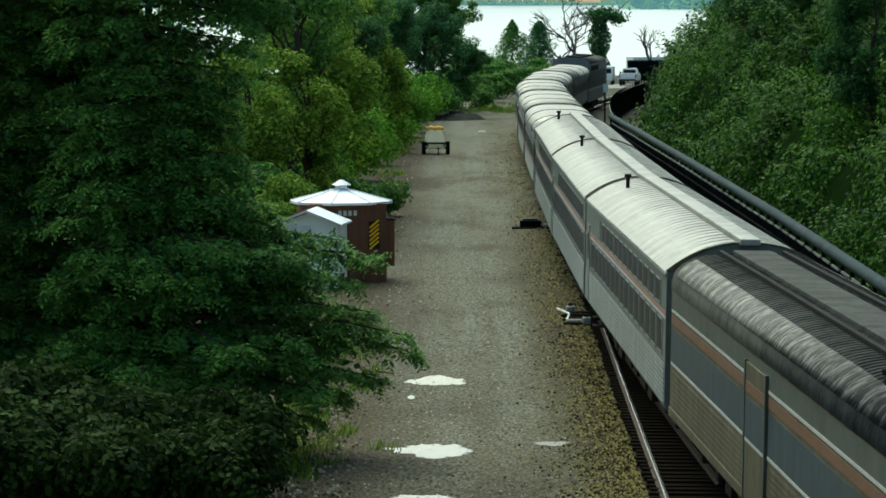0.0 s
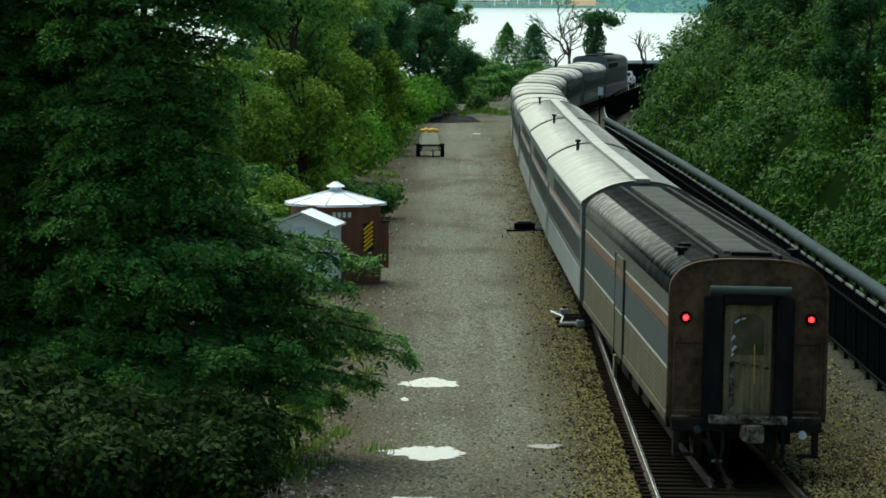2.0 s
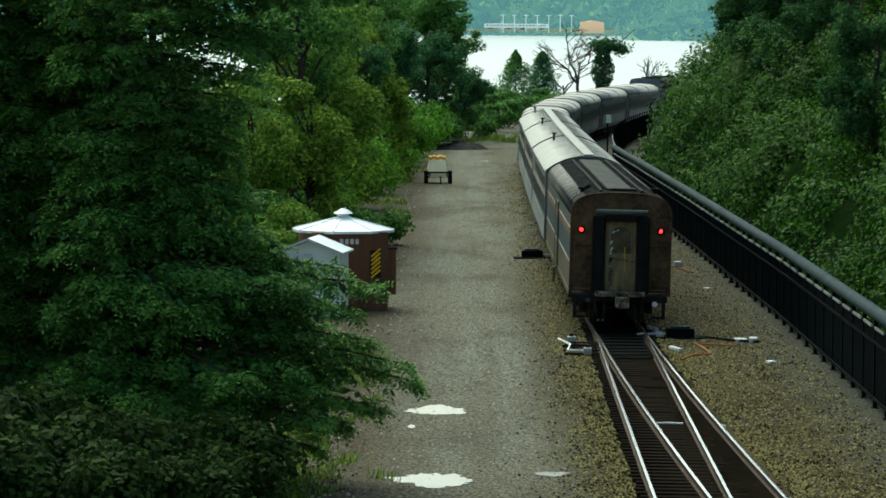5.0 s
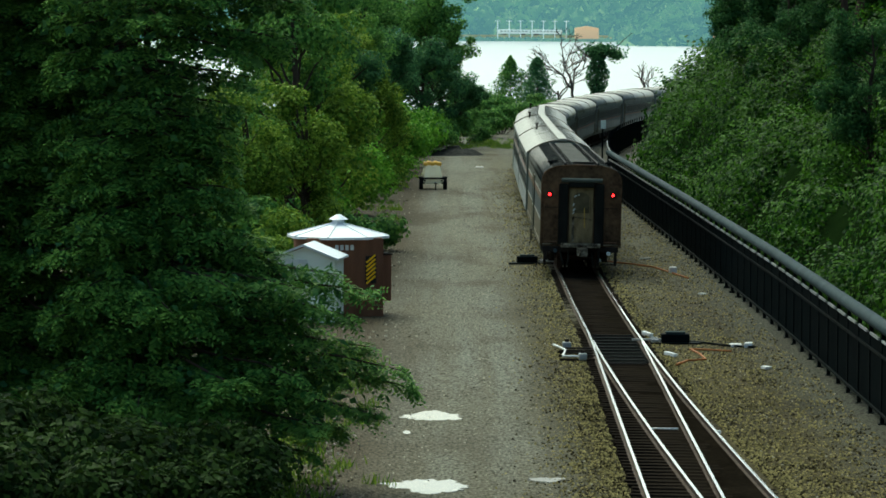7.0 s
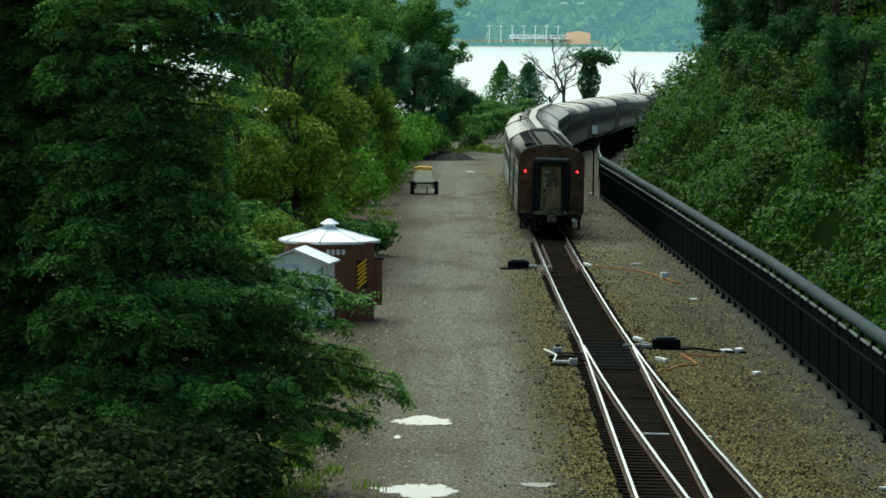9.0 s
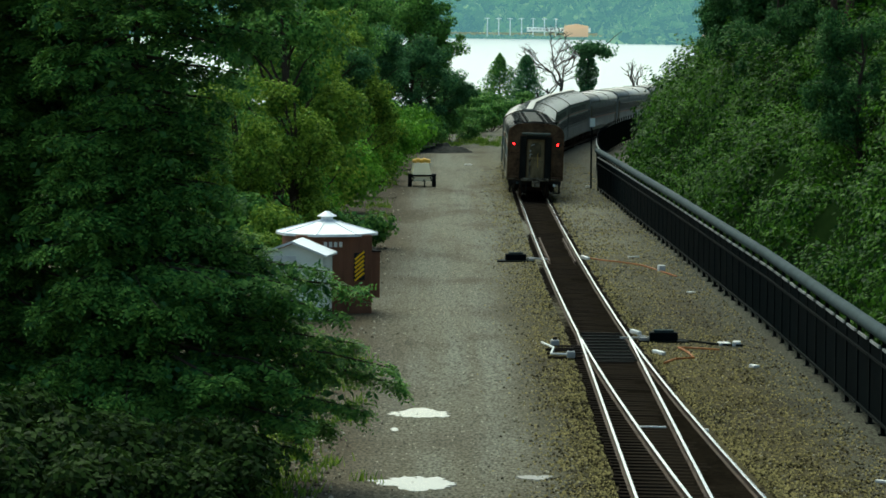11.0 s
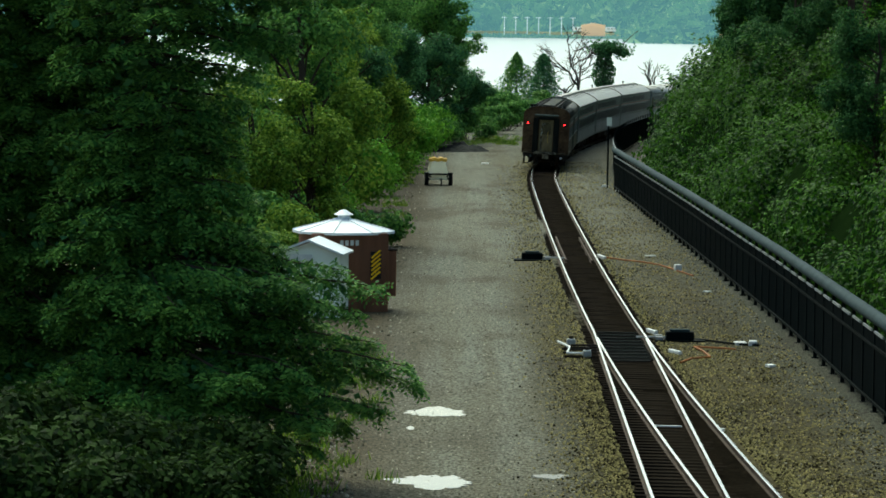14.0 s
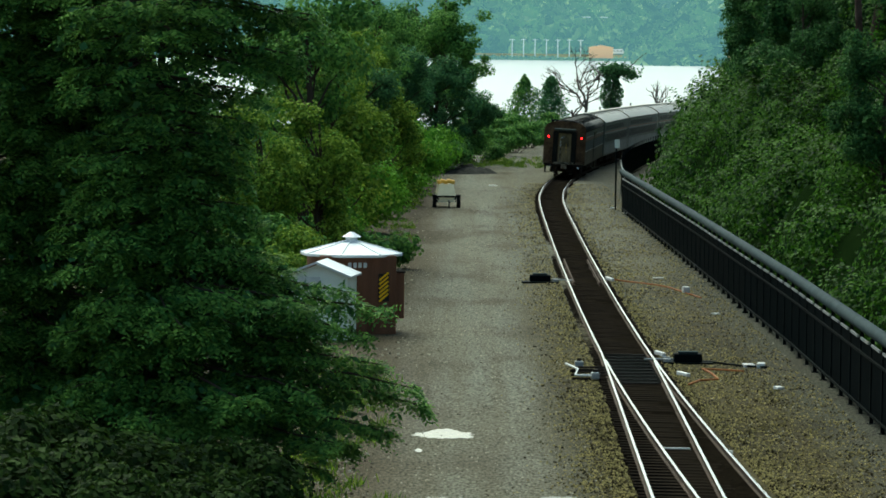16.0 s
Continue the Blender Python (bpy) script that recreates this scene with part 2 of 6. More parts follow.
    away.inputs[1].default_value, away.inputs[2].default_value, away.inputs[3].default_value, away.inputs[4].default_value = 95, 165, 1.0, 0.3
    l.new(sep.outputs[1], away.inputs[0])
    amount = n.new("ShaderNodeMath")
    amount.operation = "MULTIPLY"
    l.new(edge.outputs[0], amount.inputs[0])
    l.new(away.outputs[0], amount.inputs[1])
    soak = n.new("ShaderNodeMapRange")
    soak.inputs[1].default_value, soak.inputs[2].default_value, soak.inputs[3].default_value, soak.inputs[4].default_value = 62, 135, 0.62, 0.0
    l.new(sep.outputs[1], soak.inputs[0])
    soaked = n.new("ShaderNodeMath")
    soaked.operation = "MULTIPLY"
    l.new(soak.outputs[0], soaked.inputs[0])
    l.new(ramp(patches.outputs[0], 0.36, 0.6, (0.35, 0.35, 0.35), (1, 1, 1)), soaked.inputs[1])
    road = blend(soaked.outputs[0], road, ramp(grit.outputs[0], 0.34, 0.66, (0.018, 0.015, 0.008), (0.135, 0.118, 0.072)))
    both = blend(amount.outputs[0], road, ball)
    # a strip of greyer stone along the foot of the fence
    strip = n.new("ShaderNodeMapRange")
    strip.inputs[1].default_value, strip.inputs[2].default_value, strip.inputs[3].default_value, strip.inputs[4].default_value = 9.3, 10.8, 0.0, 0.75
    l.new(wob.outputs[0], strip.inputs[0])
    both = blend(strip.outputs[0], both, ramp(grit.outputs[0], 0.34, 0.66, (0.016, 0.017, 0.013), (0.105, 0.108, 0.084)))
    damp = tex("ShaderNodeTexNoise", 0.3, (1, 0.4, 1), 6)
    both = blend(ramp(damp.outputs[0], 0.52, 0.70, (0, 0, 0), (0.6, 0.6, 0.6)), both, ramp(grit.outputs[0], 0.3, 0.7, (0.016, 0.013, 0.008), (0.085, 0.071, 0.045)))
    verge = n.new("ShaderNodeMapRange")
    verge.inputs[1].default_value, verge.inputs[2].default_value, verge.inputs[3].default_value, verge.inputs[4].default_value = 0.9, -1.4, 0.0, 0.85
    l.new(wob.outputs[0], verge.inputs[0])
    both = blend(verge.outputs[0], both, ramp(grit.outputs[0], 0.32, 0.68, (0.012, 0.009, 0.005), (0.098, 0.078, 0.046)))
    l.new(both, b.inputs["Base Color"])
    bp = n.new("ShaderNodeBump")
    bp.inputs["Strength"].default_value, bp.inputs["Distance"].default_value = 0.7, 0.05
    l.new(stones.outputs["Distance"], bp.inputs["Height"])
    l.new(bp.outputs[0], b.inputs["Normal"])
    return m


M["ground"] = ground_material()


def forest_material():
    """Far wooded hills; a weak blue-green glow in the material stands for haze."""
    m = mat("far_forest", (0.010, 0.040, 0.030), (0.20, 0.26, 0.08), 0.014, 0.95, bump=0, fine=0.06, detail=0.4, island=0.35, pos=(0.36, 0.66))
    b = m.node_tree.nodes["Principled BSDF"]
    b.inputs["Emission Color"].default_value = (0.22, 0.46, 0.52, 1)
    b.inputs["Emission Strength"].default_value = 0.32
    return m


M["far_forest"] = forest_material()


# ---- building helpers ----
def to_object(name, bm, material, smooth=False):
    me = bpy.data.meshes.new(name)
    bmesh.ops.recalc_face_normals(bm, faces=bm.faces)
    bm.to_mesh(me)
    bm.free()
    for m in (material if isinstance(material, (list, tuple)) else [material]):
        me.materials.append(M[m])
    if smooth:
        me.polygons.foreach_set("use_smooth", [True] * len(me.polygons))
    return new(name, me)


def part(name, bm, material, parent, label="", smooth=False):
    ob = to_object(name, bm, material, smooth)
    ob.parent = parent
    if label:
        ob["label"] = label
    return ob


def quads(name, verts, faces, material, smooth=False):
    """A mesh object from arrays of corners and of quad faces."""
    me = bpy.data.meshes.new(name)
    verts, faces = np.asarray(verts, np.float32), np.asarray(faces, np.int32)
    me.vertices.add(len(verts))
    me.vertices.foreach_set("co", verts.ravel())
    me.loops.add(faces.size)
    me.loops.foreach_set("vertex_index", faces.ravel())
    me.polygons.add(len(faces))
    me.polygons.foreach_set("loop_start", np.arange(len(faces), dtype=np.int32) * 4)
    if smooth:
        me.polygons.foreach_set("use_smooth", np.ones(len(faces), bool))
    me.update(calc_edges=True)
    me.validate()
    me.materials.append(M[material])
    return new(name, me)


def box(bm, cx, cy, cz, sx, sy, sz, bevel=0.0, turn=None):
    m = Matrix.Translation((cx, cy, cz)) @ (turn or Matrix()) @ Matrix.Diagonal((sx, sy, sz, 1))
    r = bmesh.ops.create_cube(bm, size=1, matrix=m)
    if bevel:
        es = list({e for v in r["verts"] for e in v.link_edges})
        bmesh.ops.bevel(bm, geom=es, offset=bevel, segments=2, affect="EDGES", profile=0.6)
    return bm


def rod(bm, a, b, r0, r1=None, sides=10):
    """A round bar from a to b, tapering from r0 to r1."""
    a, b = Vector(a), Vector(b)
    q = (b - a).to_track_quat("Z", "Y")
    ends = []
    for c, r in ((a, r0), (b, r0 if r1 is None else r1)):
        ends.append([bm.verts.new(c + q @ Vector((r * math.cos(2 * math.pi * k / sides), r * math.sin(2 * math.pi * k / sides), 0))) for k in range(sides)])
    p, t = ends
    for k in range(sides):
        bm.faces.new((p[k], p[(k + 1) % sides], t[(k + 1) % sides], t[k]))
    bm.faces.new(p[::-1])
    bm.faces.new(t)
    return bm


def sweep(bm, profile, stations, closed=True, caps=True):
    """profile: (across, up) pairs; stations: (x, y, z, heading) along a line."""
    rings = []
    for x, y, z, h in stations:
        c, s = math.cos(h), math.sin(h)
        rings.append([bm.verts.new((x + u * c, y - u * s, z + v)) for u, v in profile])
    n = len(profile)
    for p, q in zip(rings, rings[1:]):
        for i in range(n if closed else n - 1):
            bm.faces.new((p[i], p[(i + 1) % n], q[(i + 1) % n], q[i]))
    if caps and closed:
        bm.faces.new(rings[0])
        bm.faces.new(rings[-1])
    return bm


def B():
    return bmesh.new()


def thing(name, label, category, m=None, group="", kind=""):
    ob = new(name)
    ob.empty_display_size = 0.3
    if m is not None:
        ob.matrix_basis = m
    return tagged(ob, label, category, group, kind)


# ---- the plan: two lines of track that join, and the lie of the land ----
def spline(points):
    ys, xs = np.array([p[0] for p in points], float), np.array([p[1] for p in points], float)
    slope = np.gradient(xs, ys)

    def f(y):
        i = int(np.clip(np.searchsorted(ys, y) - 1, 0, len(ys) - 2))
        h = ys[i + 1] - ys[i]
        t = (y - ys[i]) / h
        if t < 0:
            return xs[0] + slope[0] * (y - ys[0])
        return ((2 * t**3 - 3 * t**2 + 1) * xs[i] + (t**3 - 2 * t**2 + t) * h * slope[i]
                + (-2 * t**3 + 3 * t**2) * xs[i + 1] + (t**3 - t**2) * h * slope[i + 1])
    return f


BEND = [(205, 5.2), (225, 5.5), (245, 6.35), (265, 7.7), (285, 9.6), (305, 12.0), (330, 15.7), (355, 20.3), (380, 25.7), (410, 33.2), (440, 41.8), (480, 55.0)]
line_right = spline([(10, 8.4), (30, 7.4), (45, 6.65), (60, 5.98), (70, 5.65), (82, 5.33), (95, 5.08), (107, 4.95), (120, 4.9), (140, 4.9), (165, 4.97), (190, 5.1)] + BEND)
line_left = spline([(10, 4.35), (45, 4.5), (70, 4.66), (85, 4.78), (97, 4.88), (107, 4.95), (120, 4.9), (140, 4.9), (165, 4.97), (190, 5.1)] + BEND)


def level(y):
    return -0.0025 * (y - 60)


def heading(f, y):
    return math.atan2(f(y + 0.5) - f(y - 0.5), 1.0)


# ---- ground, water and distance ----
def fence_x(y):
    return float(np.interp(y, [40, 110, 150, 187, 208], [10.3, 10.3, 9.95, 9.5, 9.2])) if y < 208 else line_right(y) + 4.6


def hill_edge_at(y):
    return fence_x(y) + (1.0 if y < 200 else 1.0 + min(1.0, (y - 200) / 30) * 1.6)


EDGE_Y = np.arange(0, 480, 0.5)
EDGE_X = np.array([hill_edge_at(y) for y in EDGE_Y])


def hill_edge(y):
    return float(np.interp(y, EDGE_Y, EDGE_X))


def land(x, y):
    """Height of the ground without the hill."""
    z = level(min(y, 430)) - 0.155
    z += 0.05 * noise.noise((x * 0.35, y * 0.12, 0)) + 0.02 * noise.noise((x * 1.7, y * 0.8, 3))
    if 2.5 < x < 60 and 40 < y < 432:
        gap = min(abs(x - line_right(y)), abs(x - line_left(y)))
        if gap < 0.92:
            z -= 0.09 * min(1.0, (0.92 - gap) / 0.15)
    if x < -4:
        z += 0.25 * min(1.0, (-4 - x) / 4)
    if y > 432:
        z -= min(6.0, (y - 432) * 0.16)
    return z


def hill(x, y):
    u = x - hill_edge(y)
    if u <= 0:
        return 0.0
    lump = 1.5 * noise.noise((x * 0.3, y * 0.14, 5)) + 0.7 * noise.noise((x * 0.7, y * 0.36, 9))
    fade = max(0.0, min(1.0, (400 - y) / 60))
    return fade * (min(1.0, u / 1.2) * lump + 9.5 * (1 - math.exp(-u / 5.5)))


def build_ground():
    xs = np.concatenate([[-4000, -1500, -500, -150, -60, -30], np.arange(-20, 30.1, 0.8), [34, 40, 50, 70, 150, 500, 1500, 4000]])
    ys = np.concatenate([[-400, -100, 0, 30], np.arange(50, 130, 1.6), np.arange(130, 300, 4), np.arange(300, 470, 8), [480, 520, 700, 1500, 3000, 4900]])
    v = [(x, y, land(x, y)) for y in ys for x in xs]
    n = len(xs)
    f = [(j * n + i, j * n + i + 1, (j + 1) * n + i + 1, (j + 1) * n + i) for j in range(len(ys) - 1) for i in range(n - 1)]
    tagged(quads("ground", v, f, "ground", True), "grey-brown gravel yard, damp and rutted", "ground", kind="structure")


def build_water():
    bm = B()
    box(bm, 0, 2660, -3.0, 7000, 4440, 0.4)
    tagged(to_object("river_water", bm, "river"), "wide pale river under a bright sky", "river", kind="structure")


def build_far_shore():
    """Wooded hills over the river: slopes covered with many crowns."""
    for name, y0, x0, x1, top, n in (("backdrop_far", 3100, -620, 620, 120, 27000), ("backdrop_near", 2300, 117, 420, 92, 12000)):
        rng = np.random.default_rng(len(name))
        x, k = rng.uniform(x0, x1, n), rng.uniform(0, 1, n) ** 0.8
        rise = np.minimum(1.0, (x - x0 + 10) / 90) if name == "backdrop_near" else np.ones(n)
        z = -2.0 + top * k * rise * (0.85 + 0.2 * np.sin(x * 0.02))
        c = np.stack([x, y0 + k * 240, z], 1)
        d = rng.normal(size=(n, 3))
        d /= np.linalg.norm(d, axis=1)[:, None]
        side = np.cross(d, rng.normal(size=(n, 3)))
        side /= np.linalg.norm(side, axis=1)[:, None]
        s = rng.uniform(3.0, 8.5, n)[:, None]
        v = np.stack([c - d * s, c + side * s * 0.8, c + d * s, c - side * s * 0.8], 1).reshape(-1, 3)
        sx = np.linspace(x0, x1, 60)
        back = [(q, y0 + 12 + kk * 250, -4 + top * kk * (min(1.0, (q - x0 + 10) / 90) if name == "backdrop_near" else 1.0)) for kk in (0, 0.5, 1) for q in sx]
        f = np.arange(4 * n).reshape(-1, 4)
        m = len(sx)
        g = np.array([(j * m + i, j * m + i + 1, (j + 1) * m + i + 1, (j + 1) * m + i) for j in range(2) for i in range(m - 1)]) + 4 * n
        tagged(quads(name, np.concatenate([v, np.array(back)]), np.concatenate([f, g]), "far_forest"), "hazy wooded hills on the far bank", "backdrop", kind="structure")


build_ground()
build_water()
build_far_shore()


# ---- railway track ----
RAIL = [(-0.07, -0.16), (0.07, -0.16), (0.07, -0.145), (0.012, -0.13), (0.012, -0.045), (0.036, -0.035), (0.036, -0.004), (-0.036, -0.004), (-0.036, -0.035), (-0.012, -0.045), (-0.012, -0.13), (-0.07, -0.145)]
HEAD = [(-0.033, -0.003), (0.033, -0.003), (0.024, 0.002), (-0.024, 0.002)]


def stations(f, off, y0, y1, step=2.0):
    out = []
    for y in np.arange(y0, y1 + 0.01, step):
        h = heading(f, y)
        cant = -off * 0.02
        out.append((f(y) + off * math.cos(h), y - off * math.sin(h), level(y) + cant, h))
    return out


def rail(track, f, off, y0, y1):
    st = stations(f, off, y0, y1)
    r = part("rail", sweep(B(), RAIL, st), "rail_side", track)
    part("running_surface", sweep(B(), HEAD, st), "rail_head", r, "polished steel rail head")


def sleeper_mesh():
    bm = B()
    box(bm, 0, 0, -0.15 - 0.09, 2.05, 0.23, 0.18, 0.012)
    me = bpy.data.meshes.new("sleeper")
    bm.to_mesh(me)
    bm.free()
    me.materials.append(M["sleeper"])
    return me


def build_track():
    main = thing("railway_track", "single railway track with shiny steel rails on dark timber sleepers", "railway track", kind="structure")
    side = thing("railway_track", "siding rails that part from the main track at a switch", "railway track", kind="structure")
    rail(main, line_left, -0.75, 40, 106)
    rail(main, line_right, 0.75, 40, 106)
    rail(main, line_right, -0.75, 106, 440)
    rail(main, line_right, 0.75, 106, 440)
    rail(side, line_left, 0.75, 66, 104)
    rail(side, line_right, -0.75, 66, 104)
    # guard rails lie between the running rails
    for y0, y1, off in ((140, 156, -0.52), (140, 156, 0.52)):
        part("guard_rail", sweep(B(), RAIL, [(x, y, z - 0.02, h) for x, y, z, h in stations(line_right, off, y0, y1)]), "rail_side", main, "rusty check rail")
    for f, y1, drop in ((line_right, 430, 0.0), (line_left, 105, 0.005)):
        st = [(f(y), y, level(y) - drop + 0.02 * noise.noise((0, y * 0.4, drop)), heading(f, y)) for y in np.arange(50, y1, 1.5)]
        part("oily_bed", sweep(B(), [(-0.95, -0.3), (0.95, -0.3), (0.7, -0.165), (-0.7, -0.165)], st), "oily_bed", main, "dark oil-stained ballast between the rails")
    me = sleeper_mesh()
    rng = random.Random(3)
    count, rest = 0, B()
    y = 56.0
    while y < 420:
        h = heading(line_right, y)
        x = (line_left(y) + line_right(y)) / 2 if y < 107 else line_right(y)
        wide = 1 + abs(line_right(y) - line_left(y)) / 2.1
        m = Matrix.Translation((x + rng.uniform(-0.05, 0.05), y, level(y) + rng.uniform(-0.012, 0.004))) @ Matrix.Rotation(-h + rng.uniform(-0.02, 0.02), 4, "Z") @ Matrix.Rotation(0.02, 4, "Y") @ Matrix.Diagonal((wide, 1, 1, 1))
        if count < 298:
            ob = new("sleeper", me)
            ob.parent, ob.matrix_basis = main, m
        else:
            bmesh.ops.create_cube(rest, size=1, matrix=m @ Matrix.Translation((0, 0, -0.245)) @ Matrix.Diagonal((2.05, 0.23, 0.18, 1)))
        count += 1
        y += 0.56
    o = part("far_sleepers", rest, "sleeper", main)
    o["kind"] = "stuff"
    # short timber ends of an old siding beside the near track
    for k in range(7):
        ob = new("sleeper", me)
        ob.parent = side
        ob.matrix_basis = Matrix.Translation((3.35 + rng.uniform(-0.12, 0.06), 77.0 + k * 0.9 + rng.uniform(-0.2, 0.2), level(80) - 0.02 + rng.uniform(-0.01, 0.01))) @ Matrix.Rotation(rng.uniform(-0.03, 0.03), 4, "Z") @ Matrix.Diagonal((0.42, 1, 1, 1))
    # greased plates over the dark throat of the switch
    bm = B()
    for k in range(6):
        y = 99.2 + k * 1.5
        box(bm, (line_left(y) + line_right(y)) / 2, y, level(y) - 0.142, 1.28, 1.4, 0.03, 0.006)
    part("throat_plate", bm, "grease", side, "black greased plates between the switch rails")
    bm = B()
    for k in range(10):
        box(bm, line_left(98 + k), 98 + k, level(98) - 0.12, 1.2, 0.12, 0.03)
    part("switch_rods", bm, "black_metal", side, "greased black switch rods")


build_track()


# ---- fence ----
def fence_bay(parent, y0, y1, f):
    """One bay: post, dark picket screen, rails, a pale strip for bright gaps, and the rounded grey cap."""
    x0, x1 = f(y0), f(y1)
    h = math.atan2(x1 - x0, y1 - y0)
    z = level((y0 + y1) / 2) - 0.17
    c, s = math.cos(h), math.sin(h)
    post = B()
    box(post, x0, y0, z + 1.15, 0.1, 0.1, 2.36, 0.01)
    box(post, x0, y0, z + 0.02, 0.2, 0.2, 0.05)
    part("post", post, "black_metal", parent)
    length = math.hypot(x1 - x0, y1 - y0)
    mx, my = (x0 + x1) / 2, (y0 + y1) / 2
    turn = Matrix.Rotation(-h, 4, "Z")
    # the short pale top strip stands for bright gaps seen under the cap
    for zz, name, share, m in ((0.28, "lower_rail", 0.97, "black_metal"), (1.66, "upper_rail", 0.97, "black_metal"), (2.03, "top_strip", 0.72, "pale_rail")):
        bm = B()
        box(bm, mx - 0.06 * c, my + 0.06 * s, z + zz, 0.05, length * share, 0.06, turn=turn)
        part(name, bm, m, parent)
    bm = B()
    wave = [(0.02 * (i % 2), (i / 34 - 0.5) * (length - 0.1)) for i in range(35)]
    low = [bm.verts.new((mx + u * c + w * s, my - u * s + w * c, z + 0.2)) for u, w in wave + [(u - 0.02, w) for u, w in reversed(wave)]]
    top = [bm.verts.new((v.co.x, v.co.y, z + 2.0)) for v in low]
    for i in range(len(low)):
        j = (i + 1) % len(low)
        bm.faces.new((low[i], low[j], top[j], top[i]))
    part("screen", bm, "black_metal", parent, "black ribbed screen")


CAP = [(0.17 * math.sin(a), 2.36 + 0.17 * math.cos(a)) for a in np.linspace(-2.3, 2.3, 13)]
CAP += [(u * 0.9, (v - 2.36) * 0.9 + 2.36) for u, v in reversed(CAP)]


def build_fences():
    fence = thing("fence", "tall black metal fence with a rounded grey cap beside the track", "fence")
    y = 64.0
    while y < 206:
        fence_bay(fence, y, y + 2.4, fence_x)
        y += 2.4
    for y in np.arange(64, 206, 7.2):
        st = [(fence_x(q), q, level(q) - 0.17, math.atan2(fence_x(q + 1) - fence_x(q), 1)) for q in (y + 0.01, y + 3.6, min(y + 7.19, 207))]
        part("rounded_cap", sweep(B(), CAP, st, caps=False), "cap_metal", fence, "rounded grey metal cap", True)
    inner = thing("fence", "tall black metal fence along the inside of the bend", "fence")
    y = 211.0
    while y < 330:
        fence_bay(inner, y, y + 2.8, fence_x)
        y += 2.8
    outer = thing("fence", "tall black metal fence behind the paved crossing", "fence")
    turn = Matrix.Rotation(math.atan2(0.8, 1), 4, "Z")
    for k in range(6, 20):
        x, y = 8 + k * 1.9, 384 + k * 1.52
        z = land(x, y)
        bm = B()
        box(bm, x, y, z + 1.2, 0.1, 0.1, 2.5)
        part("post", bm, "black_metal", outer)
        bm = B()
        box(bm, x + 0.95, y + 0.76, z + 1.25, 2.36, 0.03, 2.2, 0, turn)
        part("screen", bm, "black_metal", outer)
        bm = B()
        box(bm, x + 0.95, y + 0.76, z + 2.4, 2.36, 0.07, 0.07, 0, turn)
        part("top_strip", bm, "black_metal", outer)


build_fences()


# ---- the train ----
def profile_points(width, eave, crown, sill, tube=False, low_arch=False):
    """Half outline from sill to crown, mirrored: closed cross-section."""
    w = width / 2
    right = [(w - 0.08, sill), (w, sill + 0.12)]
    if tube:
        right = [(w - 0.22, sill), (w - 0.07, sill + 0.5), (w, sill + 1.1), (w - 0.05, eave - 0.35)]
    a = 10
    for i in range(a + 1):
        t = i / a * math.pi / 2
        if low_arch:
            k = 1 - i / a
            right.append((w * k, eave + (crown - eave) * (1 - k ** 2.3)))
        else:
            right.append((w * math.cos(t) ** 0.62 if i < a else 0.0, eave + (crown - eave) * math.sin(t) ** 0.8))
    left = [(-u, v) for u, v in reversed(right[:-1])]
    return right + left


def hull(bm, prof, y0, y1):
    return sweep(bm, prof, [(0, y0, 0, 0), (0, y1, 0, 0)])


def roof_strip(bm, prof, eave, grow, y0, y1):
    """A skin over the part of the cross-section above the eave."""
    top = [(u * (1 + grow / 1.5), v + grow) for u, v in prof if v >= eave - 1e-6]
    low = [(u * 0.985, v - 0.02) for u, v in reversed(top)]
    return sweep(bm, top + low, [(0, y0, 0, 0), (0, y1, 0, 0)])


def bogie(car, y):
    b = B()
    for s in (-1, 1):
        box(b, s * 1.0, y, 0.55, 0.14, 2.9, 0.3, 0.03)
        for d in (-1.25, 1.25):
            box(b, s * 1.02, y + d, 0.5, 0.22, 0.34, 0.36, 0.03)
        for d in (-0.3, 0.3):
            rod(b, (s * 1.0, y + d, 0.5), (s * 1.0, y + d, 0.95), 0.12)
    box(b, 0, y, 0.62, 1.9, 0.5, 0.25)
    t = part("bogie", b, "grime", car, "grimy black bogie")
    for d in (-1.25, 1.25):
        w = B()
        for s in (-1, 1):
            rod(w, (s * 0.69, y + d, 0.46), (s * 0.82, y + d, 0.46), 0.46, sides=20)
            rod(w, (s * 0.66, y + d, 0.46), (s * 0.69, y + d, 0.46), 0.49, sides=20)
        rod(w, (-0.7, y + d, 0.46), (0.7, y + d, 0.46), 0.09)
        part("wheelset", w, "rail_side", t)


def underframe(car, length, seed):
    rng = random.Random(seed)
    b = B()
    y = 6.0
    while y < length - 8:
        n = rng.uniform(1.0, 2.6)
        for s in (-1, 1):
            box(b, s * 1.05, y + n / 2, 0.72, 0.6, n * 0.85, rng.uniform(0.35, 0.55), 0.03)
        y += n + rng.uniform(0.3, 0.9)
    rod(b, (0, 1, 0.95), (0, length - 1, 0.95), 0.12)
    part("underfloor_gear", b, "grime", car, "grimy equipment boxes under the floor")


def band(car, name, material, width, z, height, y0, y1, proud=0.006, label=""):
    """A pair of thin strips, one on each side."""
    for s in (-1, 1):
        b = B()
        box(b, s * (width / 2 + proud / 2 - 0.002), (y0 + y1) / 2, z, proud, y1 - y0, height)
        part(name, b, material, car, label)


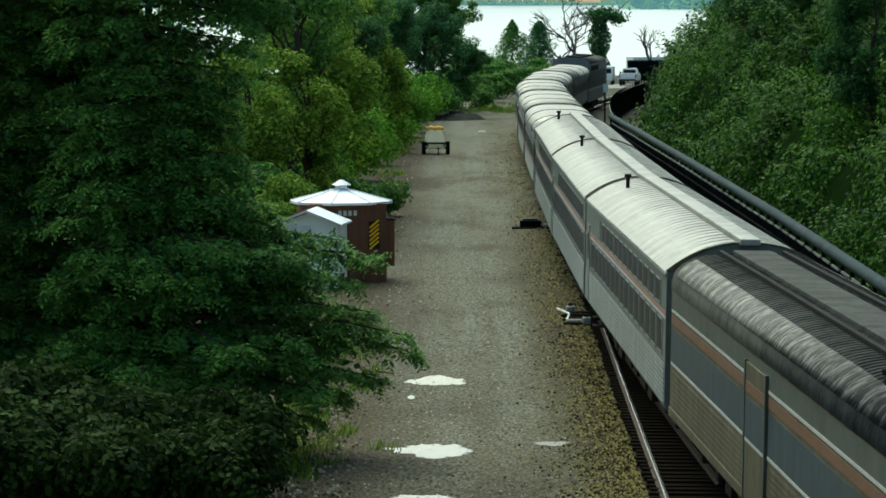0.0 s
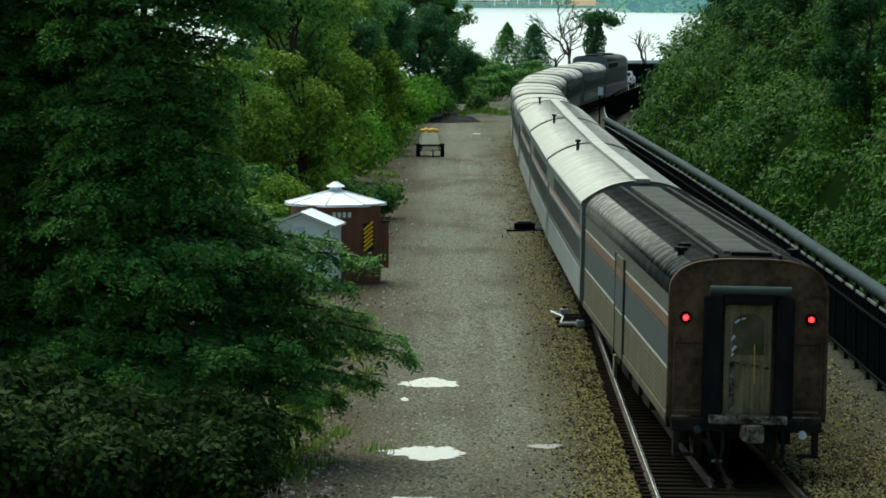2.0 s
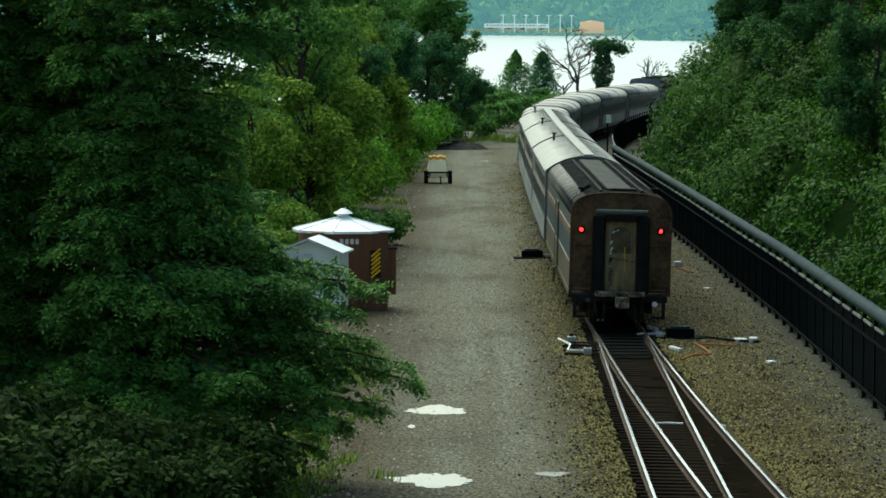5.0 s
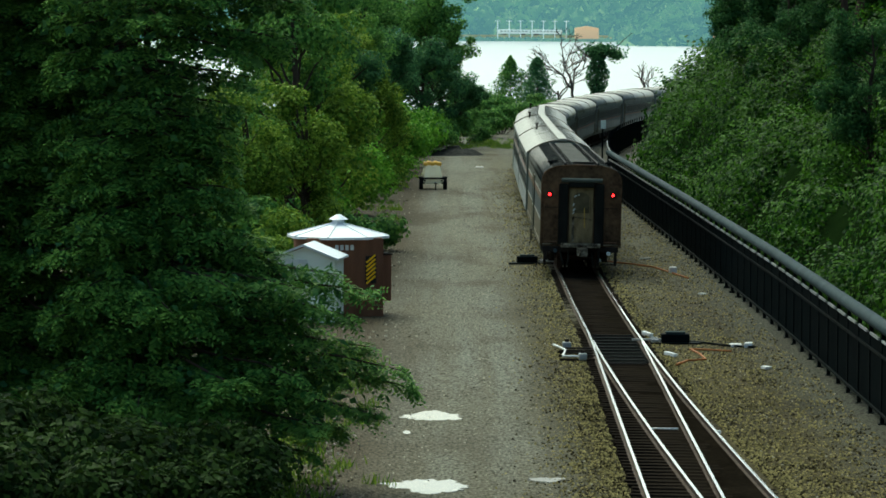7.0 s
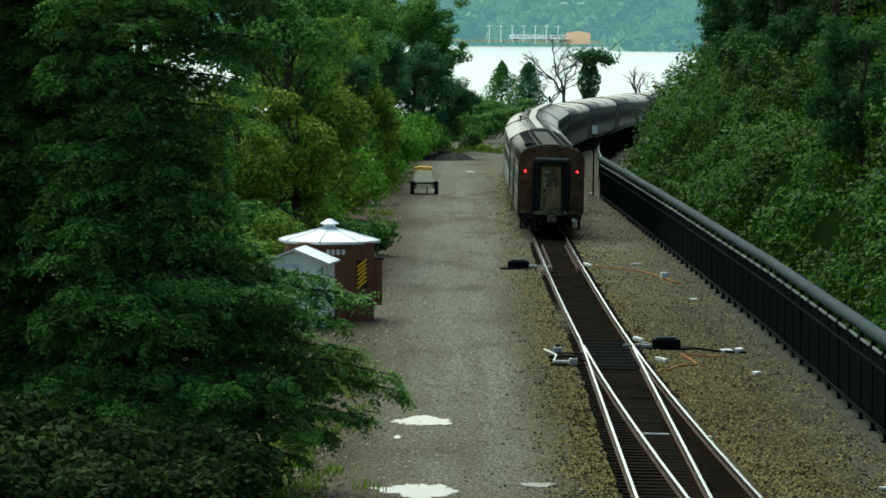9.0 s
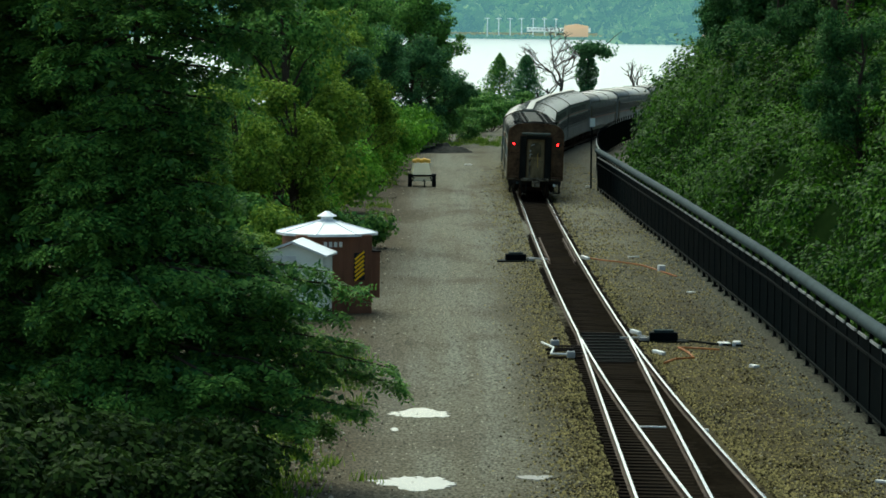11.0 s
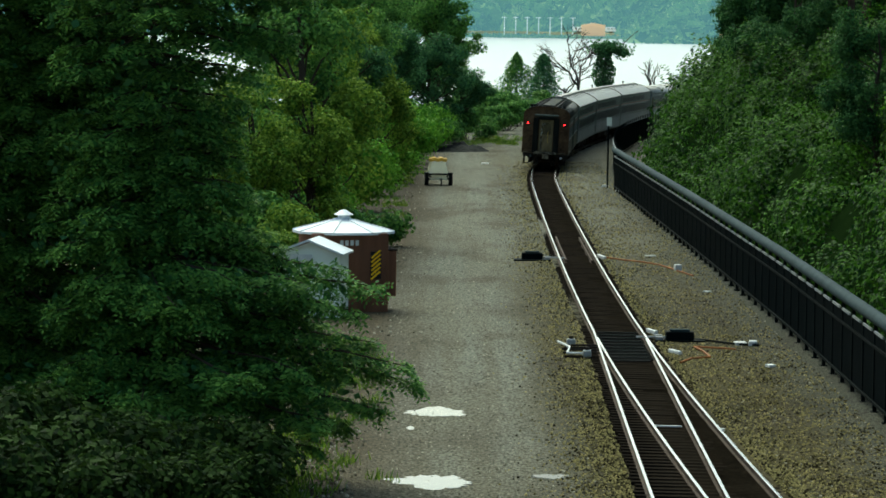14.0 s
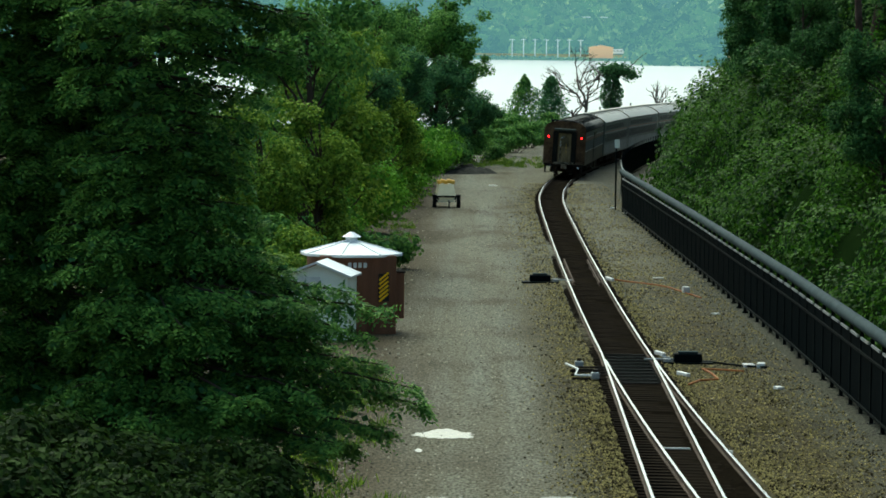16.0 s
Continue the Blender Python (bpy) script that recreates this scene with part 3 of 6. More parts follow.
def windows(car, width, z, height, length, ys, tilt=0.0, name="window"):
    for s in (-1, 1):
        for y in ys:
            f = B()
            x = s * (width / 2 + 0.004)
            turn = Matrix.Rotation(-s * tilt, 4, "Y")
            box(f, x - s * 0.012, y, z, 0.03, length + 0.08, height + 0.08, 0.002, turn)
            fr = part(name, f, "window_frame", car)
            g = B()
            box(g, x - s * 0.006, y, z, 0.024, length, height, 0, turn)
            part("pane", g, "car_glass", fr, "dark window glass")


def car_end(car, y, out, width, top, colour="rubber"):
    """Gangway diaphragm and its dark passage."""
    b = B()
    for s in (-1, 1):
        box(b, s * 0.62, y + out * 0.22, 2.2, 0.24, 0.5, 2.3, 0.05)
    box(b, 0, y + out * 0.22, 3.36, 1.48, 0.5, 0.26, 0.08)
    part("gangway", b, colour, car, "black rubber gangway bellows")
    c = B()
    box(c, 0, y + out * 0.3, 0.88, 0.3, 1.1, 0.26, 0.05)
    part("coupler", c, "grime", car)


LEN = 25.5


def flutes(side, x, z, step, n, depth):
    """One folded sheet with level flutes along a car's side."""
    front = [(side * (x + 0.004 + depth * (k % 2)), z + k * step) for k in range(n)]
    return sweep(B(), front + [(side * (x - 0.01), v) for u, v in reversed(front)], [(0, 0.2, 0, 0), (0, LEN - 0.2, 0, 0)])


def sleeping_car(seed):
    car = thing("passenger_car", "tall grey steel sleeping car with two rows of windows", "train car", group="cars of the train")
    w, eave, crown, sill = 3.2, 3.68, 4.27, 0.95
    prof = profile_points(w, eave, crown, sill, low_arch=True)
    part("body", hull(B(), prof, 0, LEN), "car_paint", car)
    roof = part("roof", roof_strip(B(), prof, eave, 0.02, 0.02, LEN - 0.02), "steel_roof", car, "bright weathered steel roof")
    b = B()
    rng = random.Random(seed)
    for k in range(34):
        y = 0.5 + k * 0.74
        top = [(u * 0.985, v + 0.034) for u, v in prof if v >= eave + 0.08]
        low = [(u * 0.985, v - 0.02) for u, v in reversed(top)]
        sweep(b, top + low, [(0, y, 0, 0), (0, y + 0.045, 0, 0)])
    part("rib", b, "steel_roof", roof, "raised roof seams")
    c = B()
    box(c, 0, LEN / 2, crown + 0.06, 0.4, LEN + 0.5, 0.13, 0.03)
    part("roof_conduit", c, "steel_roof", roof, "bright steel cable duct")
    v = B()
    rod(v, (-0.75, 22.2, 4.15), (-0.75, 22.2, 4.5), 0.05)
    rod(v, (-0.75, 22.2, 4.46), (-0.75, 22.2, 4.54), 0.09)
    part("vent_pipe", v, "grime", roof, "small dark vent pipe")
    for y in (0.03, LEN - 0.03):
        e = B()
        top = [(u * 1.02, vv + 0.05) for u, vv in prof if vv >= 1.2]
        low = [(u * 0.93, vv - 0.04) for u, vv in reversed(top)]
        sweep(e, top + low, [(0, y - 0.05, 0, 0), (0, y + 0.05, 0, 0)])
        part("end_frame", e, "dull_steel", car, "dull tan end frame")
    # fluted lower skirt
    for s in (-1, 1):
        b = flutes(s, w / 2, 1.08, 0.0475, 18, 0.012)
        part("fluted_panel", b, "steel_side", car, "fluted stainless steel lower panel")
    band(car, "stripe", "red_stripe", w, 2.88, 0.09, 0.15, LEN - 0.15, 0.008, "thin red stripe")
    band(car, "stripe", "white_line", w, 2.80, 0.05, 0.15, LEN - 0.15, 0.008, "thin white stripe")
    band(car, "gutter", "steel_side", w, 3.64, 0.05, 0.1, LEN - 0.1, 0.03)
    band(car, "window_band", "loco_blue", w, 2.38, 0.72, 0.6, LEN - 2.0, 0.006, "dark band behind the lower windows")
    band(car, "window_band", "loco_blue", w, 3.22, 0.5, 1.2, 20.0, 0.006, "dark band behind the upper windows")
    upper = [2.0 + k * 1.5 for k in range(12)]
    lower = [1.4 + k * 1.5 for k in range(15)]
    windows(car, w, 3.22, 0.42, 0.95, upper)
    windows(car, w, 2.38, 0.62, 0.95, lower)
    for s in (-1, 1):
        d = B()
        box(d, s * (w / 2 + 0.01), LEN - 1.3, 2.1, 0.03, 0.85, 2.0, 0.01)
        dr = part("door", d, "steel_side", car, "steel vestibule door")
        g = B()
        box(g, s * (w / 2 + 0.02), LEN - 1.3, 2.55, 0.03, 0.4, 0.7)
        part("pane", g, "car_glass", dr)
        st = B()
        for k in range(3):
            box(st, s * 1.25, LEN - 1.3, 0.85 - k * 0.22, 0.4, 0.75, 0.04)
        part("steps", st, "grime", car)
    car_end(car, 0, -1, w, crown)
    bogie(car, 4.0)
    bogie(car, LEN - 4.0)
    underframe(car, LEN, seed)
    return car


def coach():
    car = thing("passenger_car", "rounded stainless steel coach with a dark window band", "train car", group="cars of the train")
    w, eave, crown, sill = 3.2, 3.15, 3.9, 0.9
    prof = profile_points(w, eave, crown, sill, tube=True)
    part("body", hull(B(), prof, 0, LEN), "steel_side", car)
    roof = part("roof", roof_strip(B(), prof, eave + 0.1, 0.015, 0.02, LEN - 0.02), "steel_roof", car, "bright curved steel roof", True)
    for y in (0.14, 8.4, 16.9, LEN - 0.14):
        b = B()
        top = [(u * 1.01, v + 0.05) for u, v in prof if v >= eave]
        low = [(u * 0.97, v - 0.02) for u, v in reversed(top)]
        sweep(b, top + low, [(0, y - 0.05, 0, 0), (0, y + 0.05, 0, 0)])
        part("roof_seam", b, "grime", roof)
    for s in (-1, 1):
        b = flutes(s, w / 2 - 0.03, 1.2, 0.06, 14, 0.02)
        part("fluted_panel", b, "steel_side", car, "fluted stainless steel lower panel")
    band(car, "window_band", "loco_blue", w, 2.5, 0.8, 1.6, LEN - 1.6, 0.012, "dark blue window band")
    windows(car, w + 0.02, 2.52, 0.55, 1.0, [3.0 + k * 1.6 for k in range(13)])
    band(car, "stripe", "red_stripe", w, 2.04, 0.08, 0.4, LEN - 0.4, 0.014, "thin red stripe")
    for y in (0.9, LEN - 0.9):
        for s in (-1, 1):
            d = B()
            box(d, s * (w / 2 - 0.01), y, 2.1, 0.05, 0.8, 1.9, 0.01)
            part("door", d, "dull_steel", car)
    e = B()
    box(e, 0, -0.03, 2.3, 2.5, 0.06, 2.5, 0.02)
    part("end_wall", e, "dull_steel", car)
    car_end(car, 0, -1, w, crown)
    bogie(car, 4.0)
    bogie(car, LEN - 4.0)
    underframe(car, LEN, 12)
    return car


def baggage_car():
    car = thing("baggage_car", "old dull steel baggage car with sooty roof and red lamps", "train car")
    w, eave, crown, sill = 3.05, 3.42, 4.12, 0.98
    prof = profile_points(w, eave, crown, sill)
    part("body", hull(B(), prof, 0, LEN), "dull_steel", car)
    roof = part("roof", roof_strip(B(), prof, eave - 0.01, 0.02, 0.03, LEN - 0.03), "dark_roof", car, "sooty dark roof with worn pale shoulders", True)
    # pale worn strip on the shoulder and fluting
    for s in (-1, 1):
        b = B()
        pts = [p for p in prof if p[0] * s > 0 and eave + 0.25 <= p[1] < crown - 0.1]
        pts = sorted(pts, key=lambda p: p[1])
        top = [(u * 1.02, v + 0.032) for u, v in pts]
        sweep(b, top + [(u * 0.98, v) for u, v in reversed(top)], [(0, 0.2, 0, 0), (0, LEN - 0.6, 0, 0)])
        part("shoulder", b, "worn_roof", roof, "pale scuffed roof shoulder", True)
    b = B()
    for k in range(84):
        y = 0.35 + k * 0.3
        top = [(u * 1.008, v + 0.038) for u, v in prof if v >= eave + 0.2]
        low = [(u * 0.985, v - 0.03) for u, v in reversed(top)]
        sweep(b, top + low, [(0, y, 0, 0), (0, y + 0.05, 0, 0)])
    part("rib", b, "dark_roof", roof)
    for x in (-0.62, 0.62):
        b = B()
        box(b, x, LEN / 2, crown + 0.02, 0.09, LEN - 0.4, 0.14, 0.02)
        part("roof_board", b, "rubber", roof, "dark raised roof rib")
    b = B()
    box(b, 0, LEN / 2 + 0.5, crown + 0.045, 0.75, LEN - 1.4, 0.09, 0.02)
    part("roof_walk", b, "dark_roof", roof, "sooty flat roof panel")
    b = B()
    box(b, 0.1, 0.75, crown + 0.09, 0.8, 0.5, 0.06, 0.02)
    part("hatch", b, "rubber", roof)
    for y, x in ((2.2, -1.12), (3.4, -0.95), (2.2, 1.12)):
        v = B()
        rod(v, (x, y, 3.9), (x, y, 4.14), 0.07)
        rod(v, (x, y, 4.12), (x, y, 4.2), 0.14)
        part("vent", v, "rubber", roof)
    # bands along the side
    band(car, "upper_panel", "green_grey", w, 3.22, 0.34, 0.1, LEN - 0.1, 0.006)
    band(car, "stripe", "white_line", w, 3.02, 0.05, 0.1, LEN - 0.1, 0.012, "thin white stripe")
    band(car, "stripe", "orange_stripe", w, 2.86, 0.17, 0.1, LEN - 0.1, 0.008, "faded orange stripe")
    band(car, "blue_panel", "blue_band", w, 2.36, 0.66, 0.1, LEN - 0.1, 0.006, "faded blue-grey band")
    band(car, "stripe", "white_line", w, 2.0, 0.05, 0.1, LEN - 0.1, 0.012, "thin white stripe")
    band(car, "sill", "dull_steel", w, 1.06, 0.16, 0.05, LEN - 0.05, 0.03)
    for s in (-1, 1):
        b = flutes(s, w / 2, 1.18, 0.05, 15, 0.005)
        part("fluted_panel", b, "dull_steel", car)
        for y in (12.5,):
            d = B()
            box(d, s * (w / 2 + 0.02), y, 2.14, 0.04, 2.5, 2.2, 0.015)
            dr = part("sliding_door", d, "dull_steel", car, "dull steel sliding baggage door")
            for yy in (y - 1.25, y + 1.25):
                p = B()
                box(p, s * (w / 2 + 0.03), yy, 2.14, 0.06, 0.12, 2.26, 0.01)
                part("door_post", p, "green_grey", dr)
            for z, hgt, m in ((2.86, 0.17, "orange_stripe"), (2.36, 0.66, "blue_band"), (2.0, 0.05, "white_line")):
                t = B()
                box(t, s * (w / 2 + 0.042), y, z, 0.008, 2.3, hgt)
                part("door_stripe", t, m, dr)
            l = B()
            box(l, s * (w / 2 + 0.1), y, 0.75, 0.06, 0.5, 0.5)
            part("step", l, "dull_steel", car)
    # the tail end
    face = [(u * 0.992, v) for u, v in prof]
    end = part("end_wall", sweep(B(), face, [(0, -0.05, 0, 0), (0, 0.02, 0, 0)]), "end_brown", car, "rusty dark brown end wall")
    rim = [(u * 1.012, v + 0.03 * (v > 3)) for u, v in prof if v > 1.0]
    part("end_rim", sweep(B(), rim + [(u * 0.965, v - 0.03 * (v > 3)) for u, v in reversed(rim)], [(0, -0.1, 0, 0), (0, 0.06, 0, 0)]), "end_brown", end)
    for s in (-1, 1):
        g = B()
        box(g, s * 0.69, -0.2, 2.25, 0.36, 0.3, 2.35, 0.06)
        part("gangway_bellows", g, "bellows", car, "black rubber gangway side")
    g = B()
    box(g, 0, -0.21, 3.38, 1.0, 0.28, 0.2, 0.05)
    part("gangway_hood", g, "bellows", car, "black rubber gangway top")
    h = B()
    rod(h, (-0.78, -0.32, 3.56), (0.78, -0.32, 3.56), 0.085, sides=14)
    part("curtain_roll", h, "green_grey", car, "grey rolled gangway curtain")
    d = B()
    box(d, 0, -0.08, 2.2, 0.92, 0.06, 2.15, 0.01)
    door = part("end_door", d, "end_door", car, "scratched dull metal end door")
    for x in (-0.3, -0.1, 0.1, 0.3):
        d = B()
        box(d, x, -0.125, 1.68, 0.09, 0.04, 0.95, 0.012)
        part("panel", d, "scuffed" if x == -0.3 else "end_door", door)
    for z in (2.2, 1.2):
        d = B()
        box(d, 0, -0.12, z, 0.86, 0.03, 0.05)
        part("door_rail", d, "end_door", door)
    q = B()
    rim_pts = [(0.33, 2.3), (0.33, 2.86)] + [(0.33 * math.cos(a), 2.86 + 0.26 * math.sin(a)) for a in np.linspace(0.3, 2.84, 9)] + [(-0.33, 2.86), (-0.33, 2.3)]
    sweep(q, rim_pts, [(0, -0.125, 0, 0), (0, -0.1, 0, 0)])
    pane = part("pane", q, "door_glass", door, "arched door window with its pale reflection in the colour")
    q = B()
    for k in range(len(rim_pts) - 1):
        rod(q, (rim_pts[k][0], -0.13, rim_pts[k][1]), (rim_pts[k + 1][0], -0.13, rim_pts[k + 1][1]), 0.022, sides=6)
    part("pane_frame", q, "end_door", pane)
    q = B()
    rod(q, (-0.3, -0.15, 2.16), (0.4, -0.15, 2.05), 0.02, sides=6)
    part("latch_bar", q, "scuffed", door, "pale worn latch bar")
    for x, z, sz in ((-0.22, 2.95, 0.07), (-0.1, 3.0, 0.05), (-0.3, 2.62, 0.08), (-0.28, 2.42, 0.09), (-0.3, 2.3, 0.05)):
        q = B()
        box(q, x, -0.142, z, sz * 1.6, 0.006, sz * 0.6, 0.002, Matrix.Rotation(x * 3, 4, "Y"))
        part("paper_scrap", q, "pale_debris", door)
    q = B()
    rod(q, (0.12, -0.16, 2.5), (0.14, -0.16, 1.75), 0.015)
    part("rope", q, "tank_yellow", door, "thin yellow cord")
    for s in (-1, 1):
        q = B()
        rod(q, (s * 1.21, -0.05, 3.0), (s * 1.21, -0.11, 3.0), 0.12, sides=16)
        lamp = part("tail_lamp", q, "rubber", car)
        q = B()
        rod(q, (s * 1.21, -0.1, 3.0), (s * 1.21, -0.15, 3.0), 0.058, 0.04, sides=16)
        part("lens", q, "lamp_red", lamp, "glowing red lens")
        q = B()
        rod(q, (s * 1.42, -0.14, 1.3), (s * 1.42, -0.14, 2.6), 0.015)
        part("grab_iron", q, "end_brown", car)
        q = B()
        box(q, s * 1.1, -0.06, 2.5, 0.6, 0.012, 0.02)
        part("end_seam", q, "grime", car)
        q = B()
        box(q, s * 1.15, -0.07, 1.2, 0.5, 0.02, 0.03)
        part("reflector_strip", q, "orange_stripe", car)
    p = B()
    box(p, 0, -0.3, 1.08, 1.5, 0.5, 0.16, 0.03)
    part("buffer_plate", p, "scuffed", car, "scuffed metal buffer plate")
    p = B()
    box(p, 0, -0.05, 0.92, 2.9, 0.3, 0.2, 0.02)
    for s in (-1, 1):
        box(p, s * 1.35, -0.02, 0.62, 0.1, 0.3, 0.6)
        box(p, s * 1.2, -0.1, 0.36, 0.4, 0.25, 0.05)
    part("end_sill", p, "grime", car)
    p = B()
    box(p, 0, -0.45, 0.85, 0.28, 0.7, 0.3, 0.06)
    box(p, 0.1, -0.8, 0.85, 0.34, 0.25, 0.34, 0.06)
    part("coupler", p, "scuffed", car, "worn pale steel coupler")
    for s in (-1, 1):
        p = B()
        box(p, s * 1.1, -0.115, 1.1, 0.7, 0.03, 0.035, 0.005)
        part("sill_edge", p, "scuffed", car, "scraped bright sill edge")
    p = B()
    rod(p, (-0.95, -0.16, 0.86), (-0.95, -0.3, 0.86), 0.07)
    part("connector_plug", p, "blue_band", car, "blue connector plug")
    for x, r in ((-0.75, -0.65), (-0.45, -0.5), (0.42, 0.5), (0.7, 0.66)):
        p = B()
        rod(p, (x, -0.25, 0.85), ((x + r) / 2, -0.5, 0.5), 0.04)
        rod(p, ((x + r) / 2, -0.5, 0.5), (r, -0.45, 0.32), 0.045)
        part("air_hose", p, "bellows", car, "black rubber air hose")
        p = B()
        rod(p, (r, -0.45, 0.34), (r, -0.47, 0.26), 0.035)
        part("hose_end", p, "scuffed", car, "pale metal hose coupling")
    p = B()
    rod(p, (1.08, -0.16, 0.78), (1.08, -0.3, 0.78), 0.08)
    part("connector_plug", p, "pale_debris", car)
    bogie(car, 3.4)
    bogie(car, LEN - 3.4)
    underframe(car, LEN, 5)
    return car


LOCO = 20.6


def locomotive():
    car = thing("locomotive", "grey and blue diesel locomotive with a dark roof", "locomotive", group="locomotives")
    prof = profile_points(3.05, 3.9, 4.4, 0.9)
    part("body", hull(B(), prof, 0, LOCO - 3.0), "loco_grey", car)
    nose = B()
    rings = []
    for y, k in ((LOCO - 3.0, 1.0), (LOCO - 2.0, 0.98), (LOCO - 0.6, 0.62), (LOCO, 0.5)):
        rings.append([nose.verts.new((u * (0.9 + 0.1 * k), y, 0.9 + (v - 0.9) * k)) for u, v in prof])
    for p, q in zip(rings, rings[1:]):
        for i in range(len(p)):
            nose.faces.new((p[i], p[(i + 1) % len(p)], q[(i + 1) % len(p)], q[i]))
    nose.faces.new(rings[-1])
    part("nose", nose, "loco_grey", car)
    roof = part("roof", roof_strip(B(), prof, 3.92, 0.02, 0.05, LOCO - 3.2), "dark_roof", car, "sooty dark roof", True)
    for y in (2.2, 5.0, 8.2):
        b = B()
        rod(b, (0, y, 4.3), (0, y, 4.52), 0.7, sides=20)
        part("fan", b, "rubber", roof, "black roof fan")
    b = B()
    box(b, 0, 12, 4.42, 1.4, 2.6, 0.26, 0.04)
    part("exhaust_hatch", b, "grime", roof)
    band(car, "blue_panel", "loco_blue", 3.05, 2.7, 1.3, 0.1, LOCO - 3.1, 0.01, "dark blue side panel")
    band(car, "grille", "rubber", 3.05, 3.62, 0.42, 1.0, 9.0, 0.03)
    band(car, "stripe", "white_line", 3.05, 1.9, 0.1, 0.1, LOCO - 3.1, 0.014)
    e = B()
    box(e, 0, -0.05, 2.4, 2.7, 0.1, 2.8, 0.02)
    part("end_wall", e, "loco_grey", car)
    car_end(car, -0.05, -1, 3.05, 4.2)
    bogie(car, 4.0)
    bogie(car, LOCO - 5.5)
    b = B()
    box(b, 0, LOCO / 2 - 0.8, 0.6, 2.6, 5.5, 0.7, 0.1)
    part("fuel_tank", b, "grime", car)
    return car


# rear end's place along the line, by the clock
TAIL = spline([(0, 42.3), (0.8, 51.9), (1.5, 60.9), (2.4, 72.2), (3.5, 86.3), (5.2, 109.0), (7.0, 133.7), (9.0, 162.8), (12.5, 213.0), (14.5, 239.0), (16.0, 258.5)])


ARC_Y = np.arange(0, 640, 0.5)
ARC_X = np.array([line_right(y) if y < 478 else line_right(478) + (y - 478) * 0.62 for y in ARC_Y])
ARC_S = np.concatenate([[0], np.cumsum(np.hypot(np.diff(ARC_X), np.diff(ARC_Y)))])


def car_pose(s, length):
    """Rear end s metres along the line; the bogies sit on the rails, leaning with the bend."""
    def spot(q):
        y = float(np.interp(q, ARC_S, ARC_Y))
        x = float(np.interp(y, ARC_Y, ARC_X))
        return Vector((x, y, level(y) + 0.004))
    a, b = spot(s + 4), spot(s + length - 4)
    d = (b - a).normalized()
    mid = float(np.interp(s + length / 2, ARC_S, ARC_Y))
    lean = 1.0 + 1.8 * min(1.0, max(0.0, (mid - 190) / 60))
    right = Vector((d.y, -d.x, 0)).normalized()
    up = right.cross(d)
    m = Matrix((right, d, up)).transposed().to_4x4()
    m = m @ Matrix.Rotation(radians(lean), 4, "Y")
    m.translation = a - d * 4
    return m


def s_of(y):
    return float(np.interp(y, ARC_Y, ARC_S))


TRAIN = []
first = baggage_car()
TRAIN.append((first, 0.0, LEN))
one = sleeping_car(1)
TRAIN.append((one, 26.0, LEN))
for k in range(2, 4):
    TRAIN.append((copy_thing(one, Matrix()), 26.0 * k, LEN))
two = coach()
TRAIN.append((two, 26.0 * 4 + 0.8, LEN))
for k in range(5, 9):
    TRAIN.append((copy_thing(two, Matrix()), 26.0 * k + 0.8 * (k - 3), LEN))
three = locomotive()
TRAIN.append((three, 26.0 * 9 + 4.8, LOCO))


def motions():
    times = [k * 0.5 for k in range(33)]
    walk(FAR_TRAIN, [(t, pose(36.6 + 8.2 * (t - 6.8), 2961, 2.6)) for t in (0.0, 4.0, 8.0, 12.0, 16.0)])
    for ob, ahead, length in TRAIN:
        walk(ob, [(t, car_pose(s_of(TAIL(t)) + ahead, length)) for t in times])



# ---- plants ----
def leaves(centres, normals, length, width, rng, fold=0.15):
    """Diamond leaves, folded along the middle: corners and faces."""
    n = len(centres)
    nm = normals / (np.linalg.norm(normals, axis=1)[:, None] + 1e-9)
    d = np.cross(nm, rng.normal(size=(n, 3)))
    d /= np.linalg.norm(d, axis=1)[:, None] + 1e-9
    s = np.cross(nm, d)
    ln = (length * rng.uniform(0.6, 1.3, n))[:, None] / 2
    wd = (width * rng.uniform(0.6, 1.3, n))[:, None] / 2
    v = np.stack([centres - d * ln, centres + s * wd + nm * wd * fold * 2, centres + d * ln, centres - s * wd + nm * wd * fold * 2], 1).reshape(-1, 3)
    return v, np.arange(4 * n).reshape(-1, 4)


def fronds(bases, dirs, length, pairs, leaf, rng):
    """Compound leaves: leaflets in pairs along a drooping stalk."""
    n = len(bases)
    up = np.array([0, 0, 1.0])
    d = dirs / (np.linalg.norm(dirs, axis=1)[:, None] + 1e-9)
    side = np.cross(d, up) + rng.normal(scale=0.25, size=(n, 3))
    side /= np.linalg.norm(side, axis=1)[:, None] + 1e-9
    nm = np.cross(side, d)
    ln = length * rng.uniform(0.7, 1.25, n)
    vs = []
    for k in range(pairs):
        t = (k + 0.6) / pairs
        c = bases + d * (ln * t)[:, None] - up * (0.35 * ln * t * t)[:, None]
        size = leaf * (1.1 - 0.5 * t)
        for s in (-1, 1):
            a = side * s + d * 0.45 + rng.normal(scale=0.18, size=(n, 3))
            a /= np.linalg.norm(a, axis=1)[:, None]
            w = np.cross(nm, a)
            root, tip = c, c + a * size - up * size * 0.25
            mid = (root + tip) / 2
            vs.append(np.stack([root, mid + w * size * 0.26, tip, mid - w * size * 0.26], 1))
    v = np.concatenate(vs).reshape(-1, 3)
    return v, np.arange(len(v)).reshape(-1, 4)


